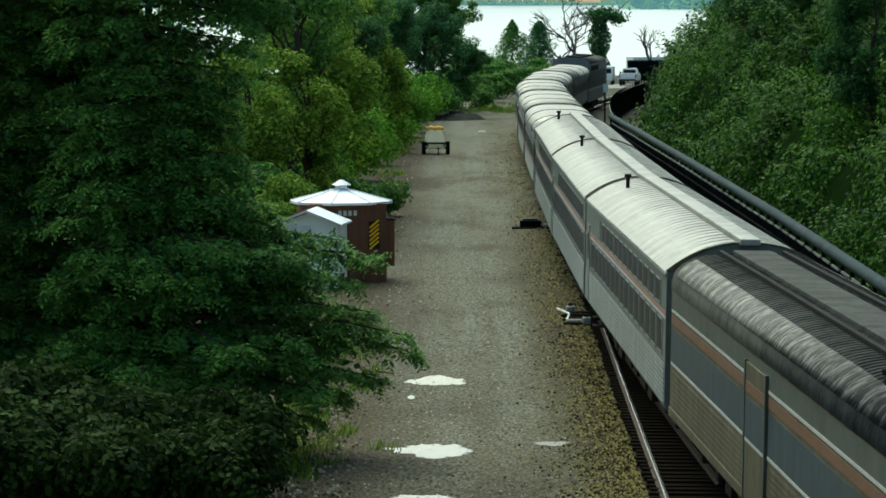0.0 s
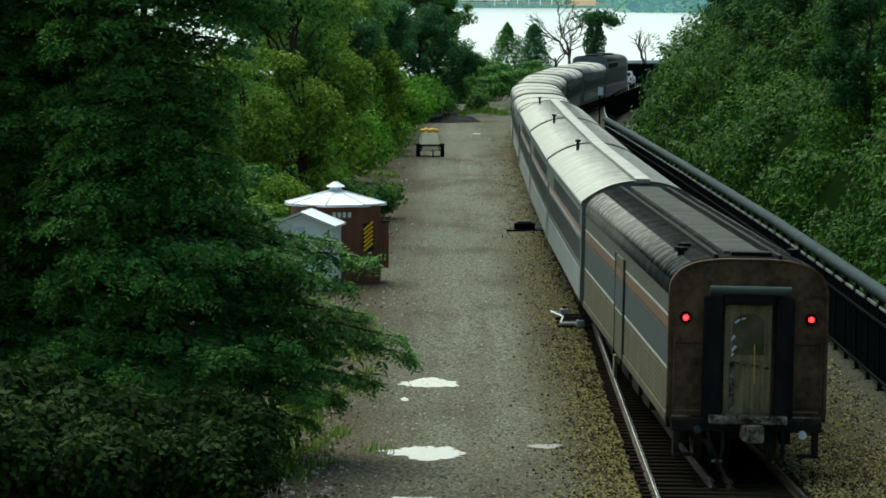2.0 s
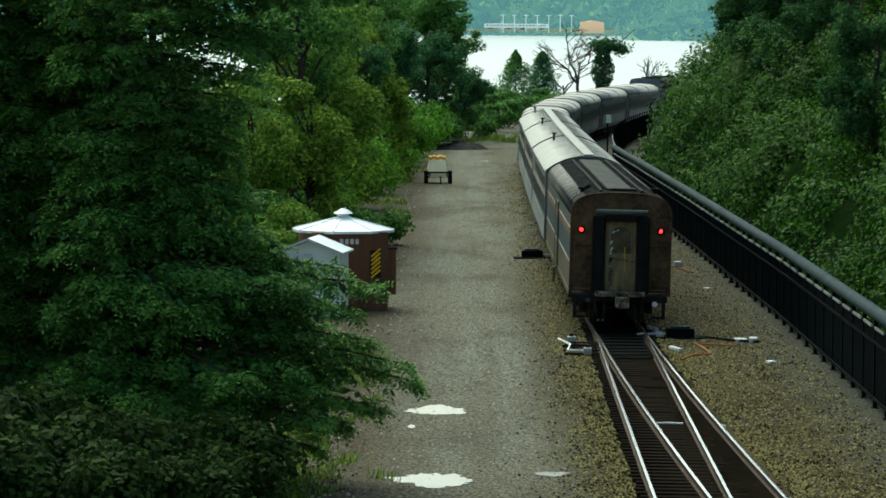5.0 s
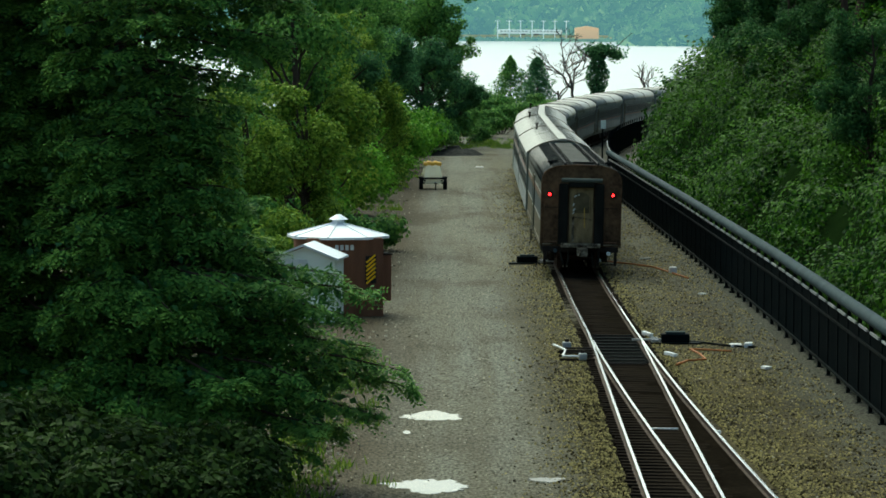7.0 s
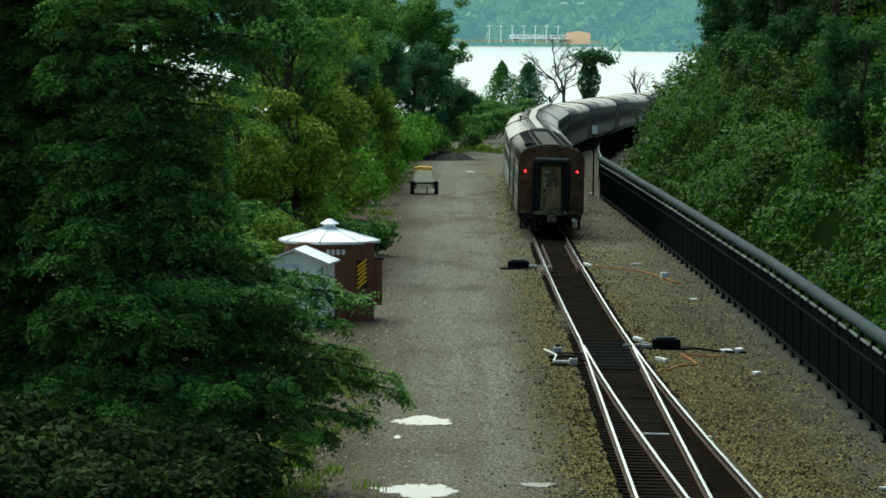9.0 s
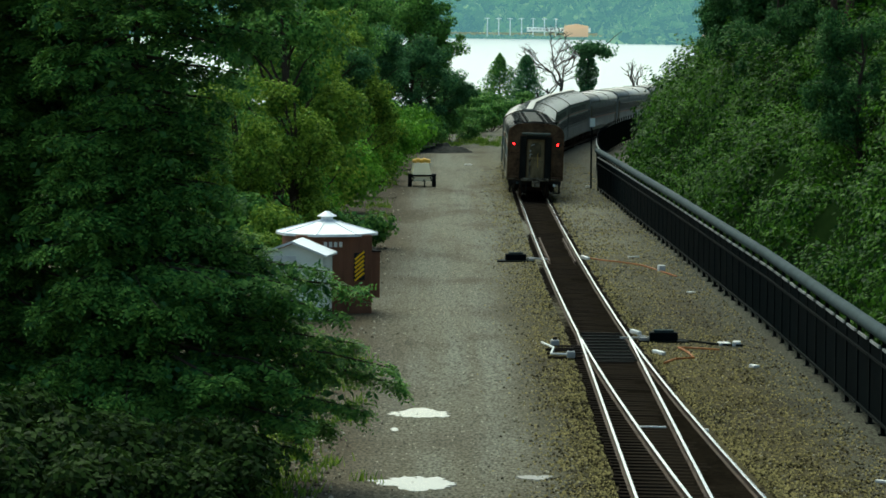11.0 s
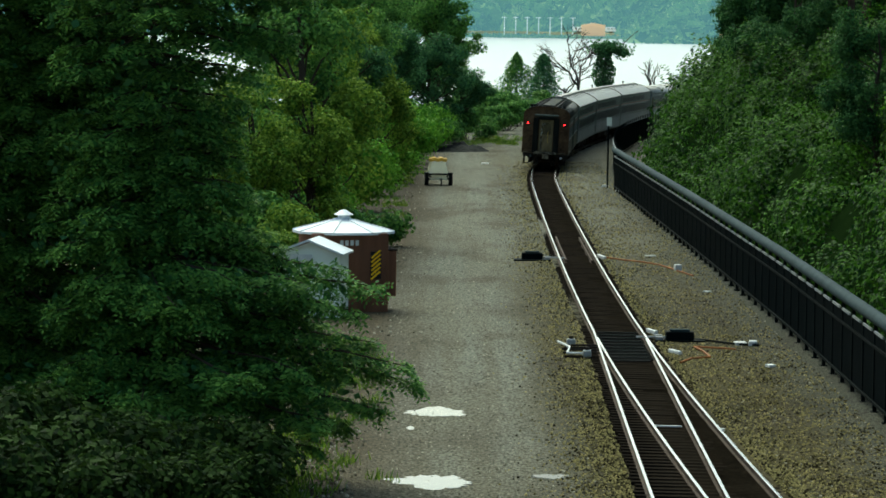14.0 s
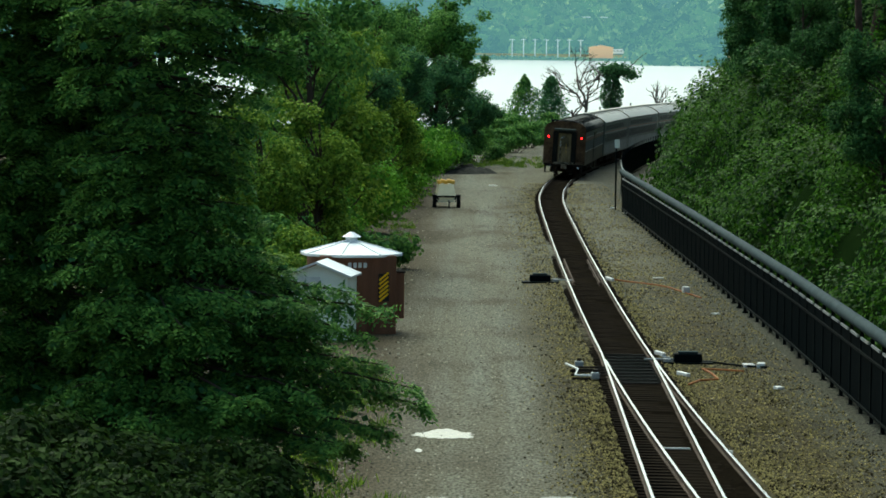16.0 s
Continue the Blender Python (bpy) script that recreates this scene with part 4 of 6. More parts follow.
def limb(bm, a, b, r0, r1, rng, bends=4, wander=0.12):
    """A crooked tapering branch."""
    a, b = Vector(a), Vector(b)
    pts = [a]
    for k in range(1, bends + 1):
        t = k / bends
        j = Vector((rng.uniform(-1, 1), rng.uniform(-1, 1), rng.uniform(-0.5, 0.8))) * wander * (b - a).length / bends * (k < bends)
        pts.append(a.lerp(b, t) + j)
    for k in range(bends):
        rod(bm, pts[k], pts[k + 1], r0 + (r1 - r0) * k / bends, r0 + (r1 - r0) * (k + 1) / bends, 7)
    return pts


def as_part(ob, parent, stuff=False):
    ob.parent = parent
    if stuff:
        ob["kind"] = "stuff"
    return ob


def bough_tree(x, y, height, edge, seed, step, open_top, label):
    """A tree by the bridge with layered drooping boughs of compound leaves; edge(z) gives the crown's reach towards the yard."""
    rng, rr = np.random.default_rng(seed), random.Random(seed)
    tree = thing("tree", label, "tree", pose(x, y, land(x, y)), group="trees by the yard")
    wood = B()
    limb(wood, (0, 0, -0.3), (rr.uniform(-0.2, 0.2), 0.3, height * 0.98), 0.22, 0.04, rr, 6, 0.12)
    bases, ways, fill = [], [], []
    z = 0.7
    while z < height + 0.6:
        for a in (0, 24, -26, 52, -54, -82, -112, -142, 84, 180):
            if a and rr.random() < (0.16 if z < 7.4 else open_top):
                continue
            a += rr.uniform(-9, 9)
            zt = z + rr.uniform(-0.16, 0.16)
            full = edge(zt)
            c, s = math.cos(radians(a)), math.sin(radians(a))
            reach = min(full, max(1.5, full * (0.5 + 0.5 * c)) if c > 0 else 2.2) * (rr.uniform(0.95, 1.0) if abs(a) < 12 else rr.uniform(0.72, 0.95))
            reach = min(reach, full / c) if c > 0.2 else reach
            root, tip = Vector((c * 0.1, s * 0.1, zt + 0.16 * reach)), Vector((c * reach, s * reach, zt))
            pts = limb(wood, root, tip, 0.022 + 0.010 * reach, 0.008, rr, 4, 0.12)
            n = int(36 * reach)
            t = rng.uniform(0.22, 1.0, n) ** 0.8
            k = np.minimum((t * 4).astype(int), 3)
            arr = np.array([tuple(p) for p in pts])
            along = arr[k] + (arr[k + 1] - arr[k]) * (t * 4 - k)[:, None]
            half = 0.62 * np.sin(np.pi * np.clip(t * 0.86 + 0.06, 0, 1)) ** 0.7
            u = rng.uniform(-1, 1, n)
            p = along + np.stack([-s * half * u, c * half * u, -0.26 * half * u * u + rng.normal(scale=0.06, size=n)], 1)
            bases.append(p)
            ways.append(np.stack([c * 0.7 - s * u, s * 0.7 + c * u, np.full(n, -0.25)], 1) + rng.normal(scale=0.3, size=(n, 3)))
            m = int(26 * reach)
            t = rng.uniform(0.1, 0.82, m)[:, None]
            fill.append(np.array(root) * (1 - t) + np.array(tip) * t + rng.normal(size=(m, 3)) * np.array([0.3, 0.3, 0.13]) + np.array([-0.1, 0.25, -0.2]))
        z += step
    part("trunk", wood, "bark", tree)
    v, f = fronds(np.concatenate(bases), np.concatenate(ways), 0.34, 4, 0.155, rng)
    as_part(quads("crown", v, f, "leaf_near"), tree, True)
    # filler leaves in a darker green put the crown's inner shade into colour
    fill = np.concatenate(fill)
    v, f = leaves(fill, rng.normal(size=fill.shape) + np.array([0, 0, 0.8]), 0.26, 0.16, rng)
    as_part(quads("inner_shade_leaves", v, f, "leaf_dark"), tree, True)
    return tree


def crown_cloud(rng, radii, centre, clumps, per, clump_r, low=-0.75):
    """Leaf places and normals on many small clumps, gathered into lobes with gaps between them."""
    lobes = max(5, clumps // 6)
    d = rng.normal(size=(lobes * 4, 3))
    d /= np.linalg.norm(d, axis=1)[:, None]
    d = d[d[:, 2] > low][:lobes]
    heart = d * rng.uniform(0.45, 0.95, len(d))[:, None]
    pick = rng.integers(0, len(heart), clumps)
    d = heart[pick] + rng.normal(size=(clumps, 3)) * np.array([0.17, 0.17, 0.11])
    cc = d * np.array(radii) + np.array(centre)
    size = clump_r * rng.uniform(0.6, 1.4, len(d))
    p = rng.normal(size=(len(d), per, 3))
    p /= np.linalg.norm(p, axis=2)[:, :, None]
    p *= rng.uniform(0.55, 1.08, (len(d), per, 1))
    pts = cc[:, None, :] + p * size[:, None, None] * np.array([1, 1, 0.75])
    nm = p + np.array([0, -0.1, 0.45]) + rng.normal(scale=0.35, size=p.shape)
    return pts.reshape(-1, 3), nm.reshape(-1, 3), cc


def broad_tree(seed, height, spread, clumps, per, leaf, material, label, low=0.25, clump_r=0.9, lean=0.0, bark="bark", girth=0.0):
    rng, rr = np.random.default_rng(seed), random.Random(seed)
    tree = thing("tree", label, "tree", group="trees by the yard")
    mid = height * (0.5 + low / 2)
    pts, nm, cc = crown_cloud(rng, (spread, spread * 0.9, height * (1 - low) / 2), (lean, 0, mid), clumps, per, clump_r)
    bm = B()
    limb(bm, (0, 0, -0.4), (lean * 0.8, 0, height * 0.85), 0.1 + height * 0.014 + girth, 0.06, rr, 6, 0.15)
    for k in range(0, len(cc), 3):
        z = max(height * low * 0.6, cc[k][2] - rng.uniform(1, 3))
        limb(bm, (lean * 0.5 * z / height, 0, z), tuple(cc[k]), 0.07, 0.015, rr, 3, 0.2)
    part("trunk", bm, bark, tree)
    v, f = leaves(pts, nm, leaf, leaf * 0.62, rng)
    as_part(quads("crown", v, f, material), tree, True)
    return tree


def bush(seed, spread, height, clumps, per, leaf, material, label):
    rng = np.random.default_rng(seed)
    b = thing("bush", label, "bush", group="bushes by the yard")
    pts, nm, cc = crown_cloud(rng, (spread, spread * 0.8, height * 0.6), (0, 0, height * 0.42), clumps, per, height * 0.26, -0.35)
    v, f = leaves(pts, nm, leaf, leaf * 0.65, rng)
    bm = B()
    rr = random.Random(seed)
    for k in range(0, len(cc), 4):
        limb(bm, (0.1 * cc[k][0], 0.1 * cc[k][1], -0.2), tuple(cc[k]), 0.035, 0.01, rr, 3, 0.2)
    part("stem", bm, "bark", b)
    as_part(quads("foliage", v, f, material), b, True)
    return b


def place(ob, x, y, turn=0.0, size=1.0, tall=1.0, drop=0.0):
    ob.matrix_basis = pose(x, y, land(x, y) + hill(x, y) - drop, 0, 0, turn)
    ob.scale = (size, size, size * tall)
    return ob


def place_copy(ob, x, y, turn=0.0, size=1.0, tall=1.0, drop=0.0):
    return place(copy_thing(ob, Matrix()), x, y, turn, size, tall, drop)


def build_near_trees():
    edge_z = [0.3, 0.8, 1.3, 1.7, 2.15, 2.6, 2.95, 3.25, 3.6, 4.0, 4.3, 4.7, 5.3, 6.1, 7.0, 8.1, 8.6, 9.2, 10.0, 11.0]
    edge_x = [-2.9, -2.5, -1.8, -0.8, -0.55, -1.0, -2.2, -1.9, -1.5, -1.3, -2.3, -3.4, -3.9, -4.2, -4.3, -4.1, -3.5, -3.1, -2.8, -3.0]
    bough_tree(-6.2, 70, 11.2, lambda z: float(np.interp(z, edge_z, edge_x)) + 6.2, 20, 0.44, 0.6, "leafy dark green tree with layered boughs of compound leaves")
    bough_tree(-9.1, 72.5, 11.2, lambda z: 3.2 + 0.5 * math.sin(z * 2.1), 21, 0.42, 0.05, "leafy dark green tree with layered boughs of compound leaves")


build_near_trees()
under = bush(44, 1.9, 2.1, 46, 230, 0.17, "leaf_under_shade", "leafy undergrowth beneath the trees, its shade put in dark leaf colour")
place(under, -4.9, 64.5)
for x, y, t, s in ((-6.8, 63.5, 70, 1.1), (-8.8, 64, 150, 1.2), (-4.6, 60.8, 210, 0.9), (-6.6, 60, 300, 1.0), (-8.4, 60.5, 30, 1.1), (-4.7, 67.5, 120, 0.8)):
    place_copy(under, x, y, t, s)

# trees and thickets along the far side of the yard
mid_a = place(broad_tree(31, 13, 3.4, 74, 190, 0.24, "leaf_mid", "tall dense green tree at the yard's edge", 0.1), -6.5, 142, 0)
pale_tree = place(broad_tree(34, 10, 2.5, 92, 140, 0.22, "leaf_light", "slender yellow-green tree at the yard's edge", -0.2, 0.72), -5.6, 150, 0)
place_copy(pale_tree, -7.0, 176, 90, 1.05)
place_copy(pale_tree, -5.0, 212, 200, 0.95)
place_copy(pale_tree, -9.3, 134, 30, 0.74)
place_copy(pale_tree, -5.6, 133, 250, 0.75)
place_copy(pale_tree, -7.6, 129, 310, 0.72)
mid_b = place(broad_tree(32, 14, 3.2, 60, 200, 0.26, "leaf_dark", "tall dark green tree at the yard's edge", 0.1), -9.0, 165, 0, 0.54)
for x, y, t, s in ((-12.8, 128, 80, 1.0), (-9.6, 104, 10, 0.75), (-7.4, 188, 140, 0.95), (-14.5, 178, 200, 0.62), (-12, 215, 30, 0.56), (-7.5, 232, 250, 0.95), (-13.5, 245, 60, 0.56)):
    place_copy(mid_a, x, y, t, s)
for x, y, t, s in ((-6.2, 205, 40, 0.8), (-9.5, 250, 100, 1.0), (-5.4, 262, 160, 0.8), (-13, 275, 10, 0.54)):
    place_copy(mid_b, x, y, t, s)
big = place(broad_tree(33, 15.5, 4.3, 130, 150, 0.27, "leaf_mid", "big spreading green tree at the end of the yard", 0.12, 0.8), -1.9, 296)
place_copy(big, -7.5, 285, 130, 0.95)
place_copy(big, -4.4, 304, 60, 0.95)
place_copy(big, -6.0, 318, 210, 0.9)
place_copy(big, -13, 310, 300, 0.6)
dark_thicket = place(broad_tree(35, 9.5, 3.4, 80, 220, 0.26, "leaf_dark", "dark dense tree leafed to the ground", -0.1, 0.85), -2.6, 286)
place_copy(dark_thicket, -5.2, 280, 80, 0.85)
place_copy(dark_thicket, 0.3, 299, 200, 0.75)
place_copy(dark_thicket, -8.6, 262, 140, 1.0)

light_bush = place(bush(41, 1.6, 2.2, 34, 150, 0.15, "leaf_light", "pale green leafy shrub behind the sheds"), -5.2, 122)
place_copy(light_bush, -3.6, 125, 70, 0.55)
place_copy(light_bush, -7.2, 124, 150, 1.1, 1.2)
place_copy(light_bush, -4.4, 84, 30, 0.55, 0.6)
place_copy(light_bush, -3.7, 89, 200, 0.5, 0.6)
place_copy(light_bush, -3.3, 78, 100, 0.35, 0.6)
green_bush = place(bush(42, 2.2, 3.2, 44, 170, 0.22, "leaf_bright", "bright green thicket overgrown with vines"), -5.2, 196)
for x, y, t, s in ((-5.8, 178, 50, 1.1), (-6.2, 160, 150, 1.1), (-4.4, 218, 10, 1.0), (-4.2, 236, 80, 1.15), (-3.6, 254, 170, 1.0), (-6, 224, 120, 1.4), (-5, 244, 240, 1.5), (-3.4, 270, 30, 1.2), (-2.6, 288, 90, 1.0), (-7.4, 146, 200, 1.2)):
    place_copy(green_bush, x, y, t, s)
low_bush = place(bush(43, 2.4, 2.4, 40, 150, 0.25, "leaf_mid", "low green shrub at the head of the yard"), 0.8, 300)
for x, y, t, s in ((-1.6, 292, 60, 1.0), (2.8, 318, 120, 1.0), (4.6, 328, 200, 1.05), (1.0, 325, 20, 1.25), (6.2, 345, 80, 1.0), (3.0, 345, 150, 1.2), (8.0, 358, 240, 0.95), (5.5, 368, 10, 1.2), (0, 350, 100, 1.5), (9.8, 376, 170, 0.9), (2.0, 375, 60, 1.4), (-6.4, 128, 40, 1.0), (-5.3, 137, 220, 1.05), (-8.3, 126, 140, 1.2), (-4.9, 150, 310, 1.0), (-2.2, 272, 100, 1.0), (11.6, 384, 30, 0.8), (8.3, 388, 130, 1.1), (13.6, 396, 80, 0.7)):
    place_copy(low_bush, x, y, t, s)


def conifer(seed, height, spread, material, label, narrow=False):
    rng = np.random.default_rng(seed)
    tree = thing("conifer", label, "tree")
    bm = B()
    rod(bm, (0, 0, -0.3), (0, 0, height * 0.95), 0.13, 0.02)
    part("trunk", bm, "bark", tree)
    n = 5200
    z = height * rng.uniform(0.04, 1, n) ** 1.1
    k = z / height
    a0 = rng.uniform(0, 2 * np.pi, n)
    r = spread * ((1 - k) ** (0.55 if narrow else 0.8)) * np.array([0.9 + 0.55 * noise.noise((math.cos(q) * 1.8, math.sin(q) * 1.8, h * 1.1 + seed)) for q, h in zip(a0, z)]) * np.sqrt(rng.uniform(0.25, 1.1, n)) * np.minimum(1, k * 6 + 0.4)
    a = a0
    p = np.stack([r * np.cos(a), r * np.sin(a), z], 1)
    nm = np.stack([np.cos(a), np.sin(a), np.full(n, 0.4)], 1) + rng.normal(scale=0.4, size=(n, 3))
    v, f = leaves(p, nm, 0.34, 0.13, rng)
    as_part(quads("crown", v, f, material), tree, True)
    return tree


place(conifer(51, 6.9, 4.0, "leaf_mid", "small green conical tree by the river"), 6.6, 402)
place(conifer(52, 6.8, 2.9, "leaf_dark", "small dark columnar evergreen by the river", True), 9.6, 398)


def bare_tree(seed, height, spread, label, x, y, levels=4):
    rr = random.Random(seed)
    tree = thing("dead_tree", label, "tree", pose(x, y, land(x, y)))
    bm = B()

    def grow(a, d, length, r, n):
        b = a + d * length
        limb(bm, a, b, r, r * 0.65, rr, 3, 0.25)
        if n:
            for _ in range(3):
                e = (d + Vector((rr.uniform(-1, 1) * spread, rr.uniform(-0.6, 0.6), rr.uniform(-0.35, 0.7)))).normalized()
                grow(a.lerp(b, rr.uniform(0.6, 1.0)), e, length * rr.uniform(0.55, 0.8), r * 0.6, n - 1)
    grow(Vector((0, 0, -0.3)), Vector((-0.12, 0, 1)).normalized(), height * 0.42, height * 0.022, levels)
    part("limb", bm, "dead_wood", tree, "bare grey branches")
    return tree


bare_tree(61, 10.0, 1.1, "bare dead tree on the river bank", 14.2, 404, 5)
bare_tree(65, 7.5, 1.3, "bare dead tree with crooked limbs on the river bank", 12.6, 407, 5)
bare_tree(63, 7.6, 0.6, "small bare snag on the river bank", 22.6, 402, 3)


def ivy_tree():
    rng, rr = np.random.default_rng(62), random.Random(62)
    tree = thing("tree", "ivy-clad broken tree with a tufted top on the bank", "tree", pose(16.6, 402, land(16.6, 402)))
    bm = B()
    limb(bm, (0, 0, -0.3), (0.1, 0, 7.6), 0.28, 0.1, rr, 5, 0.1)
    limb(bm, (0, 0, 6.0), (-2.6, 0.2, 8.2), 0.12, 0.03, rr, 4, 0.15)
    limb(bm, (0, 0, 6.4), (2.4, 0, 7.8), 0.1, 0.03, rr, 4, 0.15)
    limb(bm, (0.9, 0, 7.0), (3.9, 0, 9.6), 0.08, 0.03, rr, 4, 0.1)
    part("trunk", bm, "dead_wood", tree)
    n = 5200
    z = rng.uniform(0, 8.0, n)
    a = rng.uniform(0, 6.28, n)
    r = (1.0 + 0.35 * np.sin(z * 1.7 + a * 2)) * np.sqrt(rng.uniform(0.3, 1.1, n))
    p = np.stack([r * np.cos(a), r * np.sin(a), z], 1)
    q = rng.normal(size=(1500, 3)) * np.array([1.0, 0.6, 0.35]) + np.array([0.5, 0, 7.6])
    w = rng.normal(size=(500, 3)) * np.array([0.45, 0.4, 0.3]) + np.array([2.1, 0, 7.0])
    p = np.concatenate([p, q, w])
    v, f = leaves(p, rng.normal(size=p.shape) + np.array([0, -0.3, 0.3]), 0.3, 0.2, rng)
    as_part(quads("ivy", v, f, "leaf_dark"), tree, True)


ivy_tree()


# ---- the overgrown hillside ----
def build_hill():
    xs, ys = np.arange(-1.2, 60, 0.9), np.arange(50, 402, 2.4)
    v = []
    for y in ys:
        e = hill_edge(y)
        for u in xs:
            v.append((e + u, y, land(e + u, y) + hill(e + u, y) - (0.12 if u < 0 else 0.0)))
    n = len(xs)
    f = [(j * n + i, j * n + i + 1, (j + 1) * n + i + 1, (j + 1) * n + i) for j in range(len(ys) - 1) for i in range(n - 1)]
    tagged(quads("hillside", v, f, "shaded_soil", True), "steep hillside under vines, shade of the gaps in its near-black colour", "hillside", kind="structure")
    rng = np.random.default_rng(71)
    every, tilts, sizes = [], [], []
    for y0, y1, count, size, dense in ((60, 112, 110, 0.165, 125), (112, 200, 150, 0.18, 110), (200, 350, 170, 0.28, 48)):
        for _ in range(count):
            u, y = 15 * rng.uniform(0, 1) ** 1.25 + 0.35, rng.uniform(y0, y1)
            r = min(rng.uniform(0.85, 2.0) * (1 + u * 0.10), u + 0.5)
            up = r * (rng.uniform(0.8, 1.35) if rng.uniform() < 0.85 else rng.uniform(1.6, 2.3))
            x = hill_edge(y) + u
            n = int(dense * 4.2 * r * max(r, up * 0.8))
            d = rng.normal(size=(n, 3))
            d /= np.linalg.norm(d, axis=1)[:, None]
            d = d[(d[:, 2] > -0.35) & (d[:, 1] < 0.55) & (d[:, 0] < 0.85)]
            lump = 0.82 + 0.17 * np.sin(d[:, 0] * 7 + u * 9) * np.sin(d[:, 1] * 6 + y) + 0.14 * np.sin(d[:, 2] * 9 + y * 3 + d[:, 0] * 4)
            lump = lump * rng.uniform(0.92, 1.04, len(d))
            every.append(np.array([x, y, land(x, y) + hill(x, y) - 0.1]) + d * lump[:, None] * np.array([r, r * 1.35, up]))
            tilts.append(d)
            sizes.append(np.full(len(d), size))
        n = int((y1 - y0) * 15 * dense * 0.06)
        u, y = 15 * rng.uniform(0, 1, n) ** 1.3 - 0.2, rng.uniform(y0, y1, n)
        x = np.array([hill_edge(b) for b in y]) + u
        every.append(np.array([(a, b, land(a, b) + hill(a, b) + 0.1) for a, b in zip(x, y)]))
        tilts.append(np.tile([-0.6, -0.3, 0.5], (n, 1)))
        sizes.append(np.full(n, size))
    p = np.concatenate(every)
    nm = np.concatenate(tilts) + rng.normal(scale=0.3, size=p.shape) + np.array([-0.1, -0.05, 0.3])
    s = np.concatenate(sizes)
    v, f = leaves(p, nm, 1.0, 0.8, rng)
    c = np.repeat(p, 4, 0)
    v = c + (v - c) * np.repeat(s, 4)[:, None]
    tagged(quads("vine_cover", v, f, "vine"), "thick bright green vines smothering the hillside", "vines", kind="stuff")


build_hill()
hill_tree = place(broad_tree(81, 12, 3.4, 100, 200, 0.26, "leaf_hill", "tall green tree on the overgrown hillside", -0.05), 20.5, 226)
hill_dark = place(broad_tree(82, 13, 3.2, 90, 200, 0.25, "leaf_hill", "tall dark tree with a bare trunk on the hillside", 0.22), 20.4, 156)
for x, y, t, s in ((19.0, 205, 60, 1.0), (22.5, 240, 120, 1.0), (17.3, 182, 200, 0.9), (25, 215, 20, 1.2), (23.5, 262, 300, 1.0), (28, 250, 80, 1.2), (27, 288, 40, 1.0), (22, 180, 140, 1.2), (30, 275, 10, 1.2), (19.6, 236, 33, 0.7), (22.4, 270, 99, 0.7), (26, 300, 10, 0.75), (17.2, 205, 200, 0.6), (30, 320, 77, 0.8), (16.2, 170, 40, 0.62), (15.9, 188, 170, 0.6), (18.4, 160, 220, 0.7), (14.8, 124, 130, 0.5)):
    place_copy(hill_tree, x, y, t, s)
for x, y, t, s in ((23.6, 150, 70, 1.0), (19.4, 170, 150, 1.05), (18.6, 128, 230, 0.95), (17.2, 131, 20, 0.9), (18.2, 163, 100, 1.1), (21.0, 165, 300, 1.2), (23, 195, 200, 1.3), (19.4, 178, 260, 1.1)):
    place_copy(hill_dark, x, y, t, s)


tall = place(broad_tree(83, 17, 3.0, 70, 190, 0.24, "leaf_hill", "tall tree with a long bare reddish trunk on the hillside", 0.55, bark="bark_red", girth=-0.13), 16.75, 150)
place_copy(tall, 17.75, 153, 120, 1.02)


